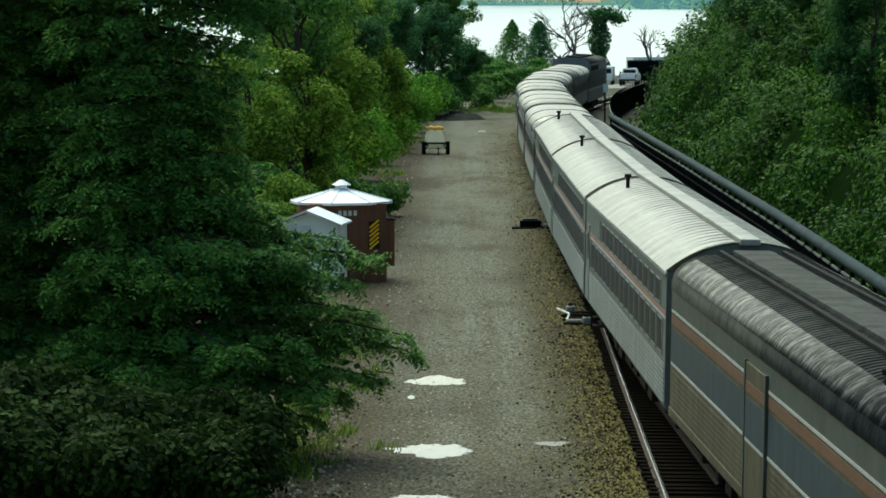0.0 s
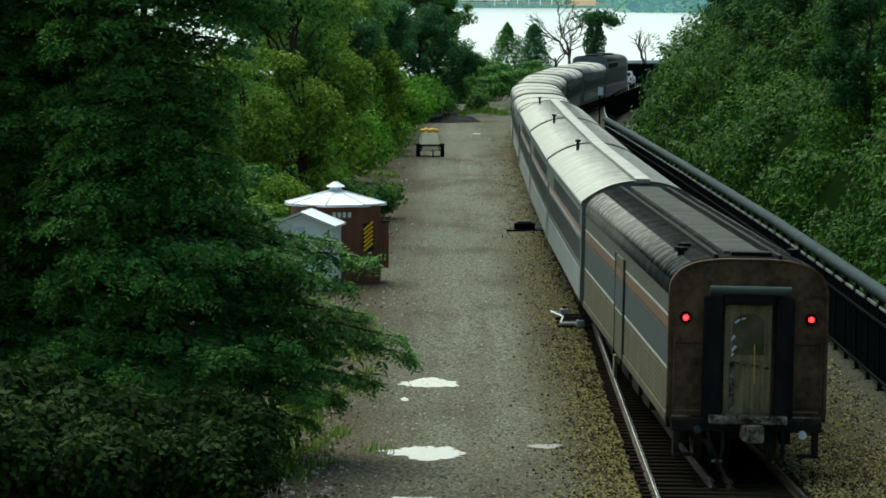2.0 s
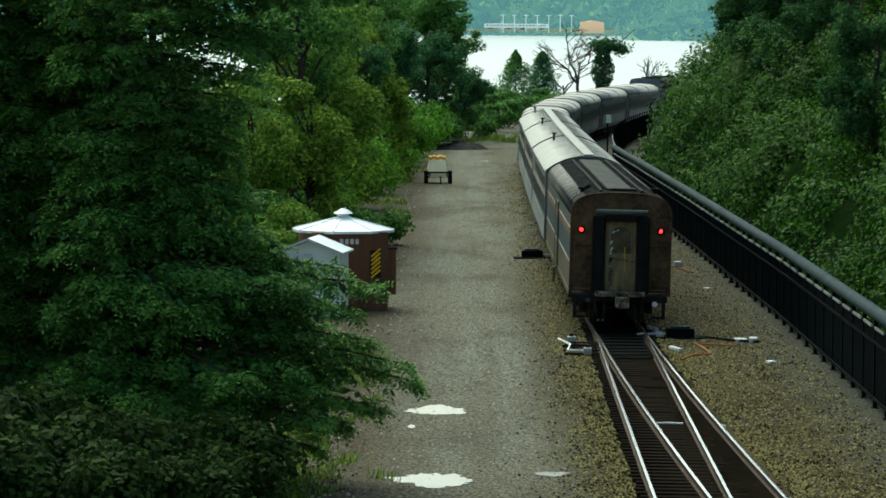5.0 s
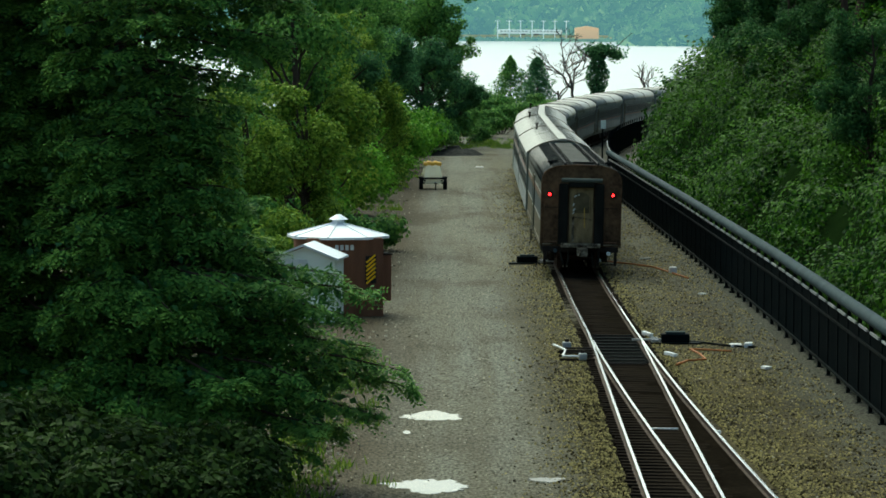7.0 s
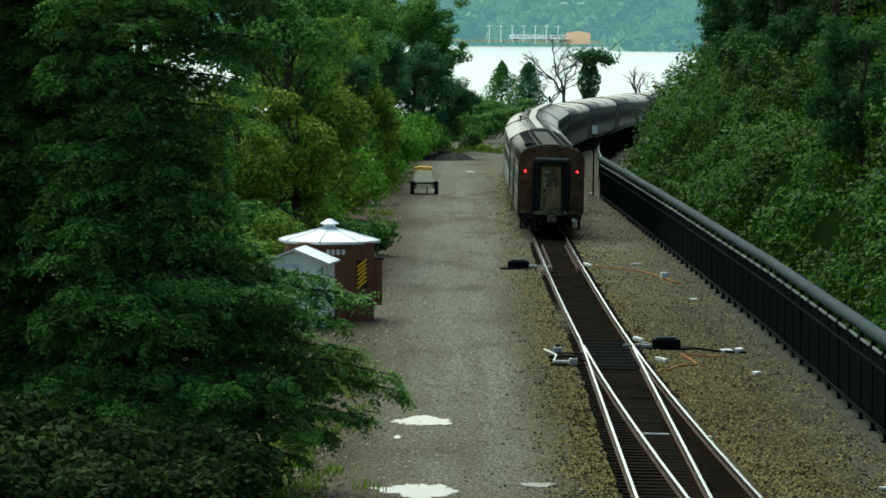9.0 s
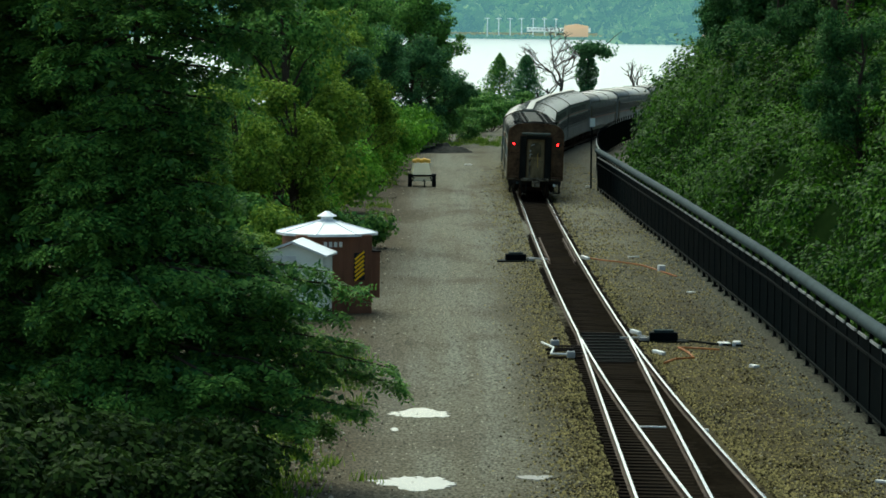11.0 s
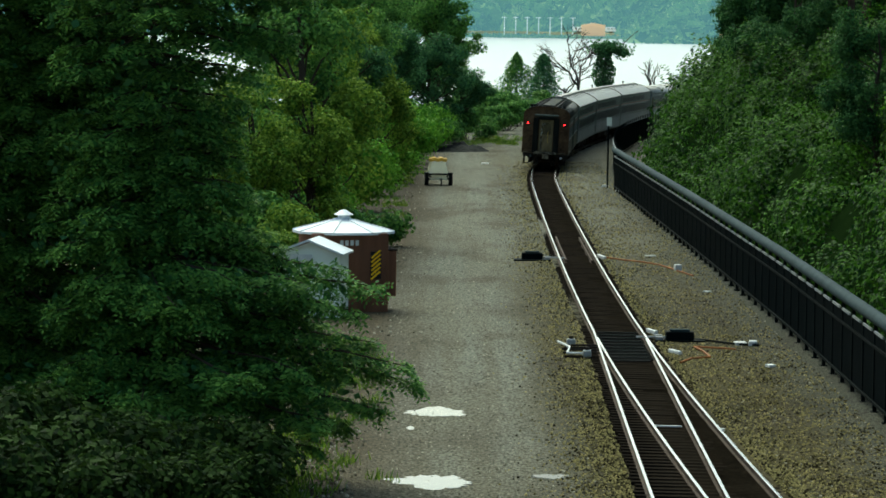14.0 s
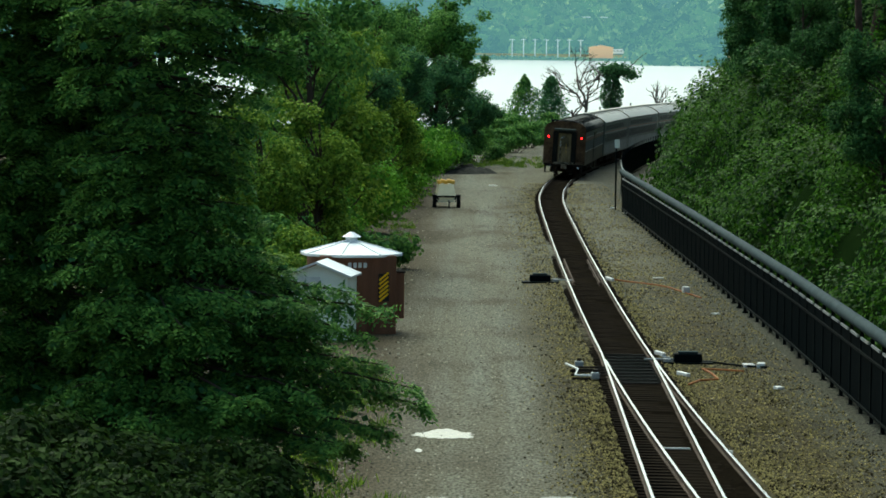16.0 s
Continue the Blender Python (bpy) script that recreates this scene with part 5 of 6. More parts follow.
# ---- the sheds ----
def build_sheds():
    shed = thing("shed", "brown metal shed with a low white tent roof and hazard stripes", "shed", pose(-3.75, 115.4, land(-3.7, 115), 0, 0, 14))
    b = B()
    box(b, 0, 0, 1.29, 2.5, 2.5, 2.58, 0.02)
    wall = part("wall", b, "shed_brown", shed, "rusty brown sheet wall")
    b = B()
    for k in range(12):
        box(b, -1.15 + k * 0.21, -1.256, 1.25, 0.05, 0.02, 2.4)
    part("wall_rib", b, "shed_brown", wall)
    b = B()
    top = b.verts.new((0, 0, 3.06))
    ring = [b.verts.new((1.72 * math.cos(a), 1.6 * math.sin(a), 2.62)) for a in [radians(45 * k + 22.5) for k in range(8)]]
    low = [b.verts.new((v.co.x, v.co.y, 2.54)) for v in ring]
    for k in range(8):
        b.faces.new((top, ring[k], ring[(k + 1) % 8]))
        b.faces.new((ring[k], low[k], low[(k + 1) % 8], ring[(k + 1) % 8]))
    b.faces.new(low)
    roof = part("roof", b, "shed_roof", shed, "white painted metal tent roof")
    b = B()
    for k in range(8):
        a = radians(45 * k + 22.5)
        rod(b, (0, 0, 3.07), (1.72 * math.cos(a), 1.6 * math.sin(a), 2.63), 0.02)
    part("roof_seam", b, "shed_roof", roof)
    b = B()
    rod(b, (0, 0, 3.0), (0, 0, 3.14), 0.2, 0.2, 12)
    rod(b, (0, 0, 3.14), (0, 0, 3.3), 0.33, 0.08, 12)
    part("roof_cap", b, "shed_roof", roof, "white vent cap")
    b = B()
    box(b, 0.82, -1.275, 1.55, 0.36, 0.02, 0.9, 0.004)
    sign = part("hazard_sign", b, "sign_black", shed, "black and yellow striped warning panel")
    for k in range(6):
        b = B()
        box(b, 0.82, -1.289, 1.22 + k * 0.138, 0.40, 0.008, 0.062, 0, Matrix.Rotation(radians(-40), 4, "Y"))
        part("stripe", b, "sign_yellow", sign)
    for k in range(4):
        b = B()
        box(b, -0.32 + k * 0.17, -1.27, 2.28, 0.11, 0.012, 0.17, 0.003)
        part("marking", b, "pale_debris", shed, "white painted marks")
    b = B()
    box(b, 1.42, -0.3, 1.25, 0.34, 1.3, 1.5, 0.02)
    part("side_cabinet", b, "shed_brown", shed)
    b = B()
    box(b, 1.42, -0.3, 2.03, 0.4, 1.36, 0.05, 0.01)
    part("cabinet_lid", b, "grime", shed)
    small = thing("shed", "small white shed with a gabled metal roof", "shed", pose(-4.62, 112.6, land(-4.6, 112), 0, 0, -8))
    b = B()
    sweep(b, [(-1.0, 0), (1.0, 0), (1.0, 2.02), (0, 2.4), (-1.0, 2.02)], [(0, -0.8, 0, 0), (0, 0.9, 0, 0)])
    w = part("wall", b, "shed_white", small, "pale painted wall")
    b = B()
    sweep(b, [(-1.14, 2.0), (0, 2.44), (1.14, 2.0), (1.14, 2.06), (0, 2.51), (-1.14, 2.06)], [(0, -0.98, 0, 0), (0, 1.05, 0, 0)])
    part("roof", b, "shed_roof", small, "white metal roof")
    b = B()
    box(b, -0.25, -0.82, 1.92, 0.75, 0.03, 0.2, 0.01)
    part("lintel_board", b, "pale_debris", small)
    b = B()
    box(b, -0.25, -0.815, 0.85, 0.8, 0.03, 1.6, 0.01)
    part("door", b, "shed_white", small)


build_sheds()


# ---- vehicles in the yard ----
def wheel(parent, x, y, r, w):
    b = B()
    rod(b, (x - w / 2, y, r), (x + w / 2, y, r), r, sides=20)
    t = part("wheel", b, "rubber", parent, "black tyre")
    b = B()
    rod(b, (x - w / 2 - 0.01, y, r), (x + w / 2 + 0.01, y, r), r * 0.55, sides=14)
    part("rim", b, "dull_steel", t)


def build_trailer():
    t = thing("trailer", "two-wheeled trailer carrying a cream tank with a yellow top", "trailer", pose(-1.15, 209.6, land(-1.1, 209.6), 0, 0, 3))
    for s in (-1, 1):
        wheel(t, s * 0.72, 0, 0.36, 0.22)
    b = B()
    box(b, 0, -0.3, 0.68, 1.6, 0.12, 0.11, 0.02)
    box(b, 0, 0, 0.4, 1.4, 0.1, 0.1)
    for s in (-1, 1):
        box(b, s * 0.72, 0.1, 0.74, 0.26, 0.9, 0.06)
        box(b, s * 0.5, 0.8, 0.55, 0.1, 2.4, 0.1)
    part("chassis", b, "rubber", t, "black steel chassis")
    b = B()
    rings = []
    for y, k in ((-0.35, 1.0), (1.8, 1.08)):
        rings.append([b.verts.new((u * k, y + (v - 0.38) * (0.55 if y < 0 else 0), v)) for u, v in ((-0.5, 0.38), (0.5, 0.38), (0.54, 0.85), (0.42, 1.4), (-0.42, 1.4), (-0.54, 0.85))])
    for i in range(6):
        b.faces.new((rings[0][i], rings[0][(i + 1) % 6], rings[1][(i + 1) % 6], rings[1][i]))
    b.faces.new(rings[0])
    b.faces.new(rings[1])
    part("tank", b, "cream", t, "cream painted tank")
    b = B()
    for k in range(5):
        box(b, -0.4 + k * 0.2, 1.1, 1.5 + 0.05 * (k % 2), 0.26, 1.1, 0.22, 0.08)
    part("load", b, "tank_yellow", t, "yellow bundled load")
    b = B()
    box(b, 0.1, -0.9, 0.42, 0.08, 1.1, 0.08)
    rod(b, (0.1, -1.4, 0.05), (0.1, -1.4, 0.45), 0.04)
    part("drawbar", b, "rubber", t)


def build_pickup():
    t = thing("pickup_truck", "white pickup truck parked on pale paving by the fence", "pickup truck", pose(18.5, 375, level(375) - 0.12, 0, 0, -8))
    for s in (-1, 1):
        for y in (0.9, 4.3):
            wheel(t, s * 0.82, y, 0.38, 0.26)
    b = B()
    box(b, 0, 2.6, 0.78, 1.9, 5.3, 0.55, 0.08)
    box(b, 0, 4.5, 1.1, 1.86, 1.5, 0.3, 0.1)
    for s in (-1, 1):
        box(b, s * 0.9, 1.05, 1.12, 0.08, 2.1, 0.36, 0.02)
    part("body", b, "truck_white", t)
    b = B()
    box(b, 0, 0.0, 1.08, 1.8, 0.08, 0.48, 0.02)
    part("tailgate", b, "truck_white", t)
    b = B()
    sweep(b, [(-0.9, 1.1), (0.9, 1.1), (0.72, 1.78), (0.6, 1.84), (-0.6, 1.84), (-0.72, 1.78)], [(0, 2.2, 0, 0), (0, 3.8, 0, 0)])
    part("cab", b, "truck_white", t)
    b = B()
    box(b, 0, 2.19, 1.5, 1.3, 0.03, 0.36, 0.01)
    part("rear_window", b, "car_glass", t)
    b = B()
    box(b, 0, -0.1, 0.62, 1.85, 0.16, 0.16, 0.03)
    part("bumper", b, "rubber", t)
    for s in (-1, 1):
        b = B()
        box(b, s * 0.87, -0.03, 1.05, 0.14, 0.06, 0.36, 0.01)
        part("tail_light", b, "shed_brown", t)
        b = B()
        box(b, s * 1.12, 3.5, 1.3, 0.2, 0.08, 0.26, 0.02)
        part("mirror", b, "rubber", t)
    v = thing("van", "white van beside the pickup on the paving", "van", pose(16.2, 379, level(379) - 0.12, 0, 0, -6))
    b = B()
    box(b, 0, 2.2, 1.2, 1.7, 4.4, 1.6, 0.15)
    part("body", b, "truck_white", v)
    for s in (-1, 1):
        b = B()
        box(b, s * 0.4, -0.01, 1.5, 0.6, 0.04, 0.5, 0.02)
        part("rear_window", b, "car_glass", v)
        for y in (0.8, 3.6):
            wheel(v, s * 0.76, y, 0.34, 0.22)
    b = B()
    box(b, 17.5, 374, level(374) - 0.14, 9, 16, 0.06)
    tagged(to_object("paving", b, "concrete"), "pale paved crossing", "pavement", kind="structure")


build_trailer()
build_pickup()


def build_container():
    t = thing("container", "pale green metal container by the river fence", "container", pose(23.0, 420, land(23, 420), 0, 0, 20))
    b = B()
    box(b, 0, 0, 1.2, 4.4, 2.2, 2.4, 0.04)
    part("body", b, "shed_white", t)
    b = B()
    for k in range(12):
        box(b, -2.0 + k * 0.36, -1.11, 1.2, 0.16, 0.04, 2.2)
    part("rib", b, "shed_white", t)


build_container()


# ---- trackside gear ----
def ground_at(x, y):
    return land(x, y)


def switch_machine(x, y, turn, label):
    t = thing("switch_machine", label, "switch machine", pose(x, y, ground_at(x, y) + 0.02, 0, 0, turn))
    b = B()
    box(b, 0, 0, 0.16, 0.85, 0.5, 0.28, 0.05)
    part("housing", b, "black_metal", t)
    b = B()
    box(b, 0, -0.02, 0.33, 0.6, 0.34, 0.07, 0.03)
    part("lid", b, "cap_metal", t, "dull grey worn lid")
    b = B()
    box(b, 0, 0.1, 0.02, 1.5, 0.9, 0.05, 0.01)
    part("base_plate", b, "black_metal", t)
    b = B()
    rod(b, (-0.4, 0, 0.12), (-1.3, 0.05, 0.1), 0.03)
    part("rod", b, "pale_rail", t)
    for y in (-0.3, 0.42):
        b = B()
        box(b, -0.62, y, 0.1, 0.22, 0.12, 0.1, 0.02)
        part("clamp", b, "pale_rail", t, "pale steel clamp")
    return t


switch_machine(6.75, 105.2, 0, "low black switch machine beside the rails")
switch_machine(3.05, 141.3, 180, "low black derail machine beside the rails")


def build_switch_stand():
    t = thing("switch_stand", "grey steel switch stand and rods on long timbers", "switch stand", pose(3.5, 100.6, ground_at(3.5, 100.6) + 0.02))
    for k in range(3):
        b = B()
        box(b, 0.1, -1.4 + k * 1.2, -0.01, 1.0, 0.24, 0.1, 0.01)
        part("timber", b, "sleeper", t)
    b = B()
    rod(b, (-0.5, 1.7, 0.16), (-0.22, -0.4, 0.2), 0.03)
    rod(b, (-0.22, -0.4, 0.2), (-0.34, -1.9, 0.16), 0.03)
    rod(b, (-0.34, -1.9, 0.16), (0.2, -2.0, 0.16), 0.03)
    part("bar", b, "pale_debris", t, "pale galvanised bar")
    for x, y, w in ((-0.12, 1.5, 0.26), (0.22, -2.0, 0.24)):
        b = B()
        box(b, x, y, 0.16, w, 0.3, 0.2, 0.05)
        cover = part("bracket", b, "pale_rail", t, "worn grey steel bracket")
        b = B()
        rod(b, (x, y, 0.24), (x, y, 0.34), 0.07)
        part("bolt", b, "grime", cover)
    for y in (-1.3, -0.5, 0.3, 1.0):
        b = B()
        rod(b, (-0.3, y, 0.12), (0.75, y + 0.05, 0.12), 0.028)
        part("rod", b, "grime", t, "greasy steel rod")


build_switch_stand()


def cable(name, pts, r, material, label):
    b = B()
    for p, q in zip(pts, pts[1:]):
        a = (p[0], p[1], ground_at(*p) + r + 0.015)
        c = (q[0], q[1], ground_at(*q) + r + 0.015)
        rod(b, a, c, r, sides=6)
    tagged(to_object(name, b, material), label, "cable")


cable("cable", [(7.2, 105.3), (7.7, 105.0), (8.1, 104.3), (8.6, 103.9), (9.0, 103.6)], 0.035, "black_metal", "thick black cable on the gravel")
cable("cable", [(5.95, 143.8), (6.7, 142.4), (7.4, 141.2), (8.1, 139.4), (9.0, 133.0)], 0.03, "orange_cable", "orange-brown cable lying on the gravel")
cable("cable", [(6.3, 97.6), (6.7, 98.9), (7.25, 99.3), (7.2, 101.2), (7.05, 103.0), (7.7, 102.6), (8.2, 102.2)], 0.03, "orange_cable", "loose orange cable on the gravel")


def scrap(x, y, sx, sy, sz, turn, name, label, material="pale_debris"):
    b = B()
    box(b, 0, 0, sz / 2, sx, sy, sz, min(sx, sy, sz) * 0.2)
    o = tagged(to_object(name, b, material), label, "debris")
    o.matrix_basis = pose(x, y, ground_at(x, y), 0, 0, turn)


scrap(8.62, 136.1, 0.28, 0.3, 0.26, 10, "junction_box", "small white junction box on the gravel")
scrap(8.5, 104.2, 0.34, 0.4, 0.1, 5, "concrete_block", "pale concrete block on the gravel")
scrap(8.85, 103.9, 0.24, 0.4, 0.16, -8, "concrete_block", "pale concrete block on the gravel")
scrap(8.75, 96.8, 0.2, 0.3, 0.08, 20, "concrete_block", "broken pale block on the gravel")
scrap(8.0, 144.5, 0.45, 0.14, 0.05, 12, "plank", "short white plank on the gravel")
scrap(9.0, 125.2, 0.2, 0.3, 0.05, 30, "plank", "pale scrap of board on the gravel")
scrap(6.05, 107.6, 0.12, 0.9, 0.12, 14, "plank", "white painted timber by the switch")
scrap(6.35, 100.8, 0.12, 0.8, 0.1, 18, "plank", "white painted timber by the switch")
scrap(5.95, 143.5, 0.14, 1.4, 0.12, 8, "plank", "white painted timber by the switch")
scrap(5.0, 81.9, 0.7, 0.06, 0.13, -2, "rod_bar", "pale steel bar across the track")
scrap(6.2, 81.2, 0.2, 0.1, 0.1, -2, "rod_bar", "pale steel bar across the track")
scrap(9.4, 204.0, 0.3, 0.3, 0.1, 20, "plank", "white scrap at the foot of the fence")
scrap(8.9, 211.0, 0.3, 0.3, 0.1, 60, "plank", "white scrap at the foot of the fence")
scrap(1.9, 246.0, 0.55, 0.6, 0.05, 0, "sheet", "white scrap of sheet on the gravel")
scrap(9.35, 71.9, 0.7, 0.1, 0.05, -40, "plank", "thin pale board on the gravel")


def build_signal():
    t = thing("signal_post", "black post with a small white sign by the fence", "sign", pose(8.95, 209, ground_at(9, 209)))
    b = B()
    rod(b, (0, 0, 0), (0, 0, 3.9), 0.05)
    part("post", b, "black_metal", t)
    b = B()
    box(b, 0.05, -0.07, 3.95, 0.3, 0.04, 0.5, 0.01)
    part("sign_panel", b, "shed_white", t, "white sign panel")


build_signal()


def outline_sheet(name, x, y, rx, ry, seed, material, label, category, lift=0.012):
    """A thin flat sheet with an uneven edge lying on the ground."""
    bm = B()
    n = 72
    pts = []
    for k in range(n):
        a = 2 * math.pi * k / n
        r = 0.95 + 0.4 * noise.noise((math.cos(a) * 1.6 + seed, math.sin(a) * 1.6, seed)) + 0.22 * noise.noise((math.cos(a) * 4 + seed, math.sin(a) * 4, seed)) + 0.24 * noise.noise((math.cos(a) * 10 + seed, math.sin(a) * 10, seed))
        pts.append((x + rx * r * math.cos(a), y + ry * r * math.sin(a)))
    z = sum(ground_at(*p) for p in pts) / n + lift
    top = [bm.verts.new((*p, z)) for p in pts]
    low = [bm.verts.new((*p, z - 0.06)) for p in pts]
    bm.faces.new(top)
    bm.faces.new(low)
    for k in range(n):
        bm.faces.new((top[k], low[k], low[(k + 1) % n], top[(k + 1) % n]))
    tagged(to_object(name, bm, material), label, category)


outline_sheet("puddle", -0.42, 84.3, 0.68, 1.0, 1.3, "puddle", "bright rain puddle on the gravel", "puddle")
outline_sheet("puddle", -0.5, 71.2, 0.76, 0.95, 4.7, "puddle", "bright rain puddle on the gravel", "puddle")
outline_sheet("puddle", -0.62, 64.0, 0.62, 0.6, 7.9, "puddle", "bright rain puddle on the gravel", "puddle")
outline_sheet("puddle", -1.02, 80.9, 0.1, 0.35, 2.2, "puddle", "tiny bright puddle on the gravel", "puddle")
outline_sheet("slab", 2.0, 72.4, 0.40, 0.36, 3.1, "concrete", "flat pale patch of old concrete", "slab")


def stones(name, x, y, size, material, label, rng):
    """Loose angular stones, each a small truncated block on the ground."""
    z = np.array([ground_at(a, b) for a, b in zip(x, y)]) - 0.01
    n = len(x)
    t = rng.uniform(0, 6.28, n)
    c, d = np.cos(t) * size, np.sin(t) * size
    ring = [(c, d), (-d, c), (-c, -d), (d, -c)]
    v = [np.stack([x + a, y + b, z], 1) for a, b in ring]
    v += [np.stack([x + a * k, y + b * k, z + size * rng.uniform(0.7, 1.3, n)], 1) for (a, b), k in zip(ring, (0.6, 0.7, 0.55, 0.65))]
    v = np.stack(v, 1).reshape(-1, 3)
    f = np.array([(4, 5, 6, 7), (0, 1, 5, 4), (1, 2, 6, 5), (2, 3, 7, 6), (3, 0, 4, 7)])
    f = (np.arange(n)[:, None, None] * 8 + f[None]).reshape(-1, 4)
    tagged(quads(name, v, f, material), label, "stones", kind="stuff")


def scatter_stones():
    rng = np.random.default_rng(91)
    n = 6500
    x, y = rng.uniform(-4, 10, n), 62 + 150 * rng.uniform(0, 1, n) ** 1.8
    keep = np.abs(x - 4.9) > 1.7
    x, y = np.concatenate([x[keep], rng.normal(-3.0, 0.55, 420)]), np.concatenate([y[keep], rng.uniform(64, 80, 420)])
    stones("gravel_stones", x, y, rng.uniform(0.012, 0.034, len(x)) * np.where(x < -2, 1.7, 1.0), "stone", "loose stones scattered over the gravel", rng)
    # coarse ballast on the shoulders of the track
    n = 56000
    y = 61 + 190 * rng.uniform(0, 1, n) ** 2.5
    right = rng.uniform(0, 1, n) < 0.68
    lr = np.array([line_right(b) for b in y])
    ll = np.array([line_left(b) for b in y])
    x = np.where(right, lr + 1.05 + 4.4 * rng.uniform(0, 1, n) ** 1.4, ll - 1.05 - 0.75 * np.abs(rng.normal(size=n)))
    keep = x < 9.9
    x, y = x[keep], y[keep]
    stones("ballast_stones", x, y, rng.uniform(0.015, 0.040, len(x)), "ballast", "coarse tan and grey ballast beside the rails", rng)


scatter_stones()


def scatter_grass():
    rng = np.random.default_rng(92)
    tufts = [(-3.2 + rng.normal() * 0.5, rng.uniform(66, 100)) for _ in range(120)]
    tufts += [(-3.4 + rng.normal() * 0.5, rng.uniform(150, 230)) for _ in range(40)] + [(3 + rng.normal() * 2, rng.uniform(285, 310)) for _ in range(140)]
    c = np.repeat(np.array([(x, y, ground_at(x, y)) for x, y in tufts]), 26, 0)
    c = c + rng.normal(size=c.shape) * np.array([0.18, 0.25, 0.0])
    h = rng.uniform(0.08, 0.26, len(c))[:, None]
    lean = rng.normal(scale=0.35, size=c.shape) * np.array([1, 1, 0])
    side = rng.normal(size=c.shape) * np.array([1, 1, 0])
    side = side / np.linalg.norm(side, axis=1)[:, None] * 0.02
    up = np.array([0, 0, 1.0])
    v = np.stack([c - side, c + side, c + (lean + up) * h + side * 0.3, c + (lean + up) * h - side * 0.3], 1).reshape(-1, 3)
    tagged(quads("grass", v, np.arange(len(v)).reshape(-1, 4), "leaf_light"), "weedy grass tufts along the yard's edge", "grass", kind="stuff")


scatter_grass()


def spoil_heap():
    rng = np.random.default_rng(93)
    v, f, n = [], [], 17
    for j in range(n):
        for i in range(n):
            u, w = i / (n - 1) * 2 - 1, j / (n - 1) * 2 - 1
            r = min(1.0, math.hypot(u, w))
            v.append((0.2 + u * 2.3, 272 + w * 4.5, level(272) - 0.2 + 0.62 * (1 - r) ** 0.7 * rng.uniform(0.55, 1.4)))
    f = [(j * n + i, j * n + i + 1, (j + 1) * n + i + 1, (j + 1) * n + i) for j in range(n - 1) for i in range(n - 1)]
    tagged(quads("heap", v, f, "spoil"), "low heap of dark stones at the yard's end", "heap")


spoil_heap()


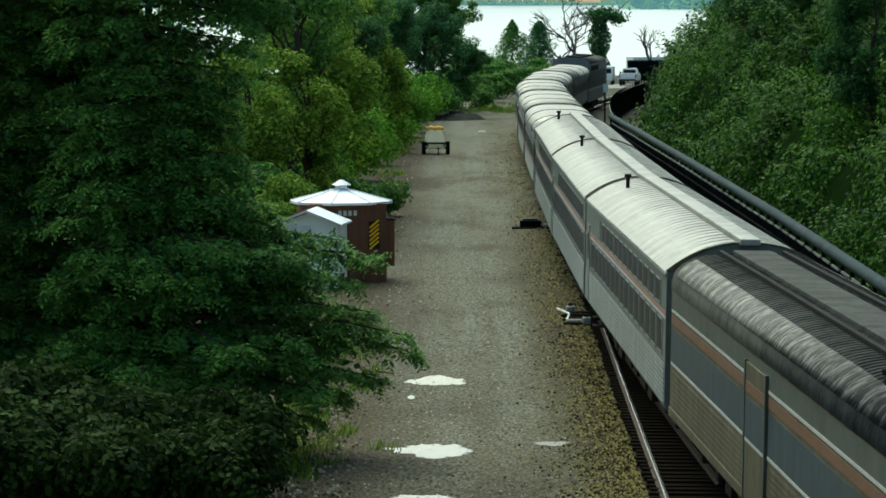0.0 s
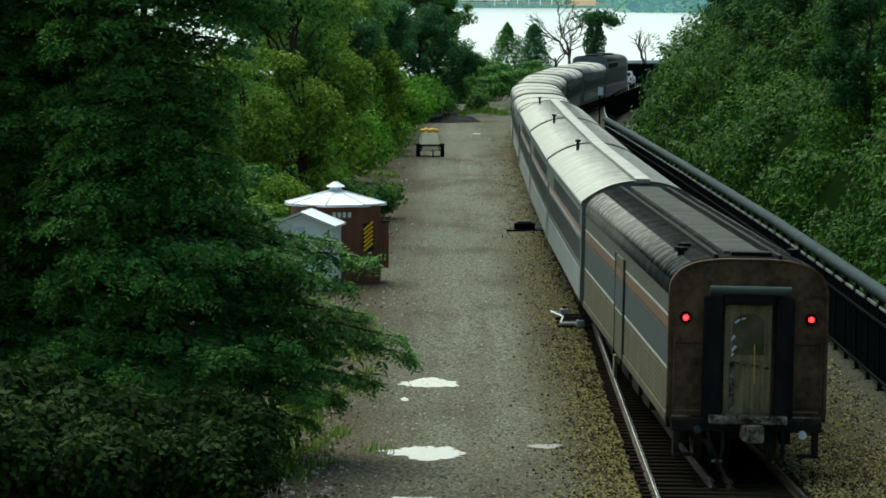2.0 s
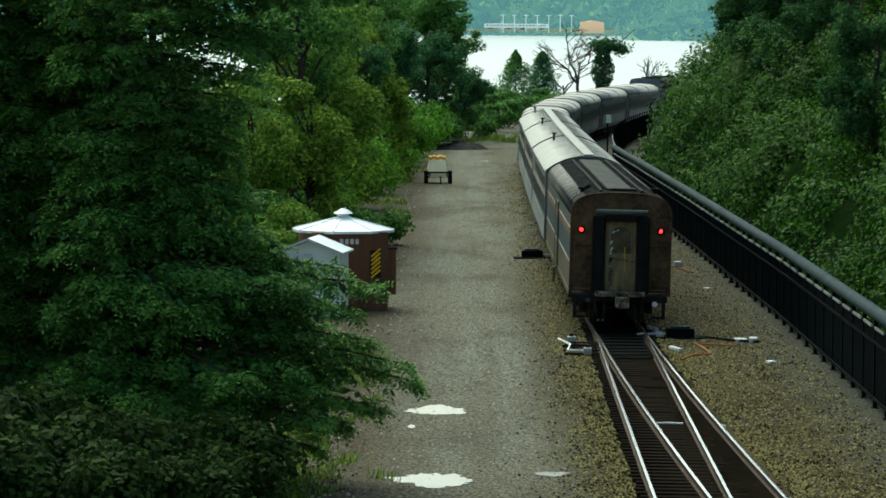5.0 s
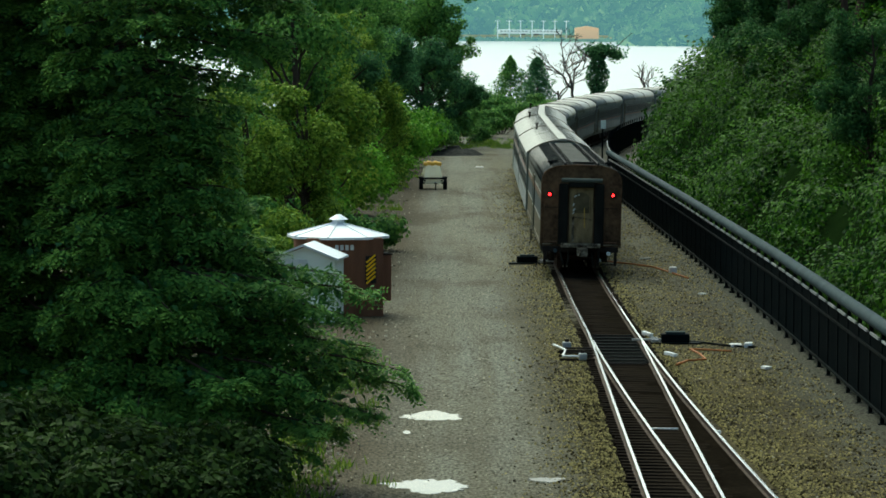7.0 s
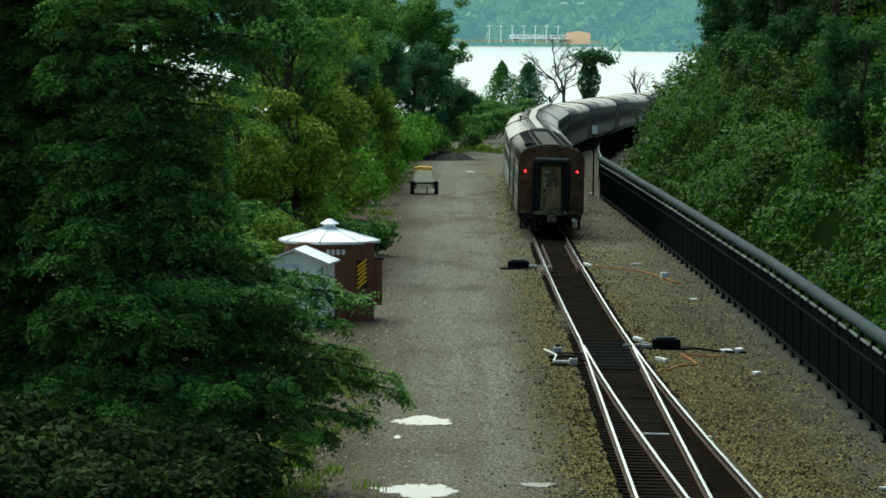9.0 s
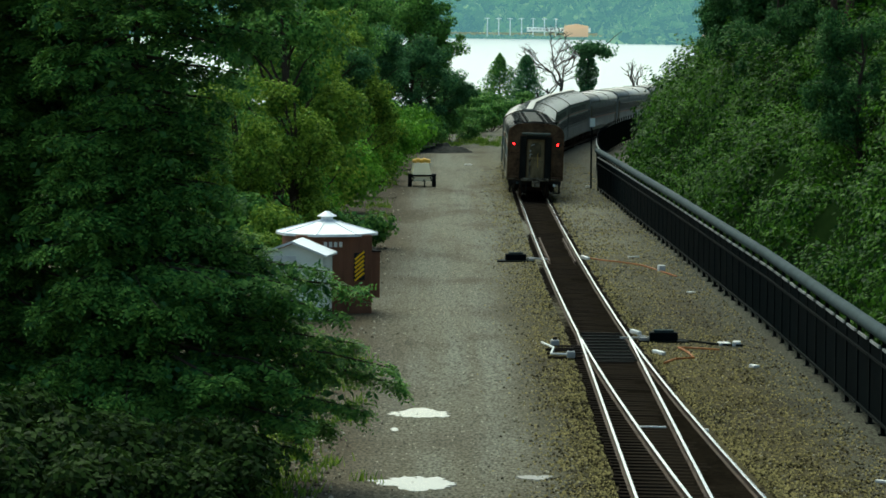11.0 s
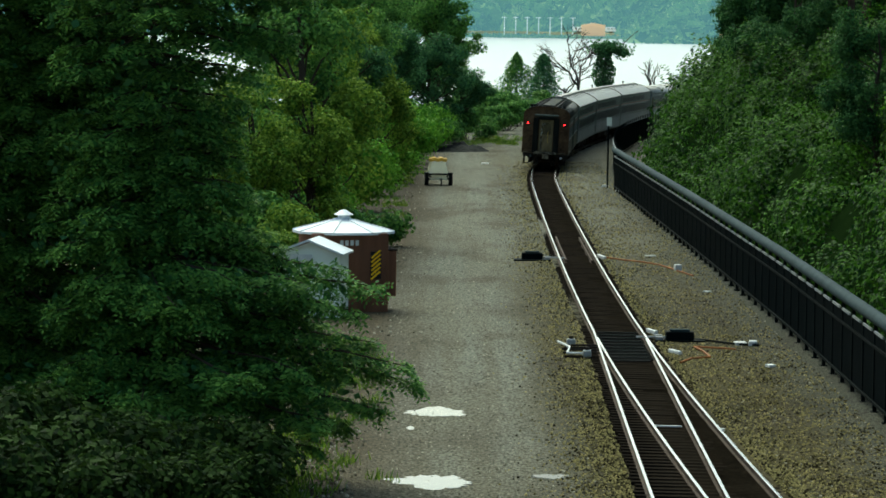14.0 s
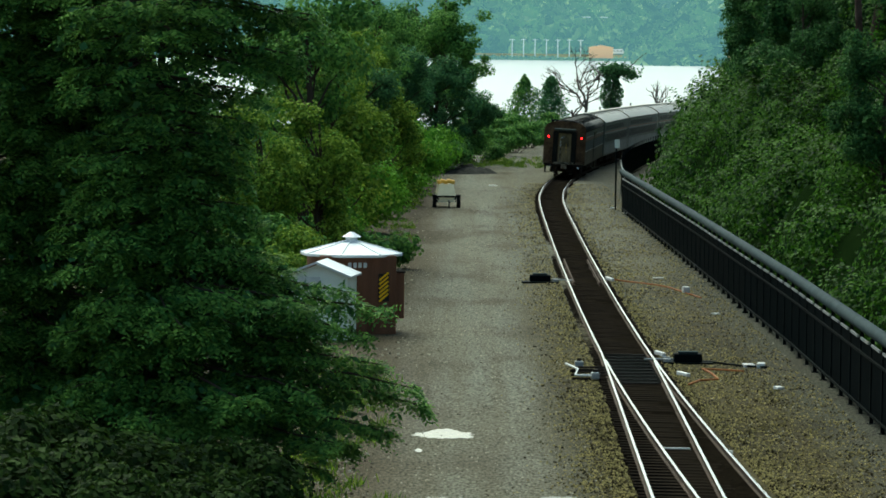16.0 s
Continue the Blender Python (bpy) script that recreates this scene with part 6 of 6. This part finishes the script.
# ---- over the river ----
def build_far_bank():
    z0 = -3.0
    for k in range(7):
        p = thing("power_pole", "pale pole with a cross-arm on the far bank", "pole", pose(37.5 + k * 9.6, 2948, z0 + 2.5), group="poles on the far bank")
        b = B()
        rod(b, (0, 0, 0), (0, 0, 15.5), 0.45, 0.35, 8)
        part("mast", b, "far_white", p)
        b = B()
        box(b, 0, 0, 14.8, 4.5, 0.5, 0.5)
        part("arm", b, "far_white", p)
    for x in (104, 119):
        p = thing("power_pole", "tall pale pole with a cross-arm among the far trees", "pole", pose(x, 3075, z0 + 2), group="poles on the far bank")
        b = B()
        rod(b, (0, 0, 0), (0, 0, 37), 0.16, 0.12, 6)
        part("mast", b, "far_forest", p)
        b = B()
        box(b, 0, 0, 36, 7, 0.6, 0.8)
        part("arm", b, "far_white", p)
    # a railway bank with shore bushes in front of it
    b = B()
    rings = [[b.verts.new((x, y, z)) for y, z in ((2953, z0 + 1), (2956, z0 + 5.6), (2966, z0 + 5.6), (2970, z0 + 1))] for x in (-160, 240)]
    for k in range(4):
        b.faces.new((rings[0][k], rings[0][(k + 1) % 4], rings[1][(k + 1) % 4], rings[1][k]))
    b.faces.new(rings[0])
    b.faces.new(rings[1])
    tagged(to_object("embankment", b, "far_tan"), "pale railway bank along the far shore", "embankment", kind="structure")
    rng = np.random.default_rng(95)
    n = 1500
    c = np.stack([rng.uniform(-150, 235, n), rng.uniform(2942, 2952, n), z0 + 1.6 + 2.2 * rng.uniform(0, 1, n) ** 1.6], 1)
    v, f = leaves(c, rng.normal(size=c.shape) + np.array([0, -0.4, 0.5]), 2.8, 1.9, rng)
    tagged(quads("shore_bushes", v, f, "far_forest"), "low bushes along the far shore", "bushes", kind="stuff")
    depot = thing("depot", "orange-red brick riverside building on the far bank", "building", pose(112, 2944, z0 + 2.6))
    b = B()
    box(b, 0, 0, 4.5, 20, 12, 9, 0.2)
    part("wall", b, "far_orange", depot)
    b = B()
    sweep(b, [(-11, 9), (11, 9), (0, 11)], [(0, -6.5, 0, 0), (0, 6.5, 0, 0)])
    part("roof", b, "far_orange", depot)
    b = B()
    box(b, 40, 3010, z0 + 0.8, 380, 120, 4.5, 1.0)
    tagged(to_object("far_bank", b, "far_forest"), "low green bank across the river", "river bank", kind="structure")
    for x, y, w in ((176, 2280, 14), (200, 2275, 8)):
        h = thing("house", "small tan building among trees across the river", "house", pose(x, y, z0 + 2))
        b = B()
        box(b, 0, 0, 2.5, w, 8, 5, 0.1)
        part("wall", b, "far_orange", h)
        b = B()
        sweep(b, [(-w / 2 - 0.5, 5), (w / 2 + 0.5, 5), (0, 7)], [(0, -4.5, 0, 0), (0, 4.5, 0, 0)])
        part("roof", b, "far_white", h)


def far_train():
    """A short white train that runs along the far bank."""
    t = thing("far_train", "distant white passenger train on the far river bank", "train")
    for k in range(2):
        b = B()
        box(b, 13.2 + k * 27.2, 0, 2.7, 26.6, 3.1, 3.7, 0.5)
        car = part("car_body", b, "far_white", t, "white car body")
        for w in range(8):
            b = B()
            box(b, 2.6 + k * 27.2 + w * 3.0, -1.58, 3.2, 2.0, 0.1, 0.9)
            part("window", b, "far_window", car)
        for y in (5, 21):
            b = B()
            box(b, y + k * 27.2, 0, 0.45, 3.6, 2.4, 0.9, 0.1)
            part("bogie", b, "grime", t)
    return t


build_far_bank()
FAR_TRAIN = far_train()

motions()
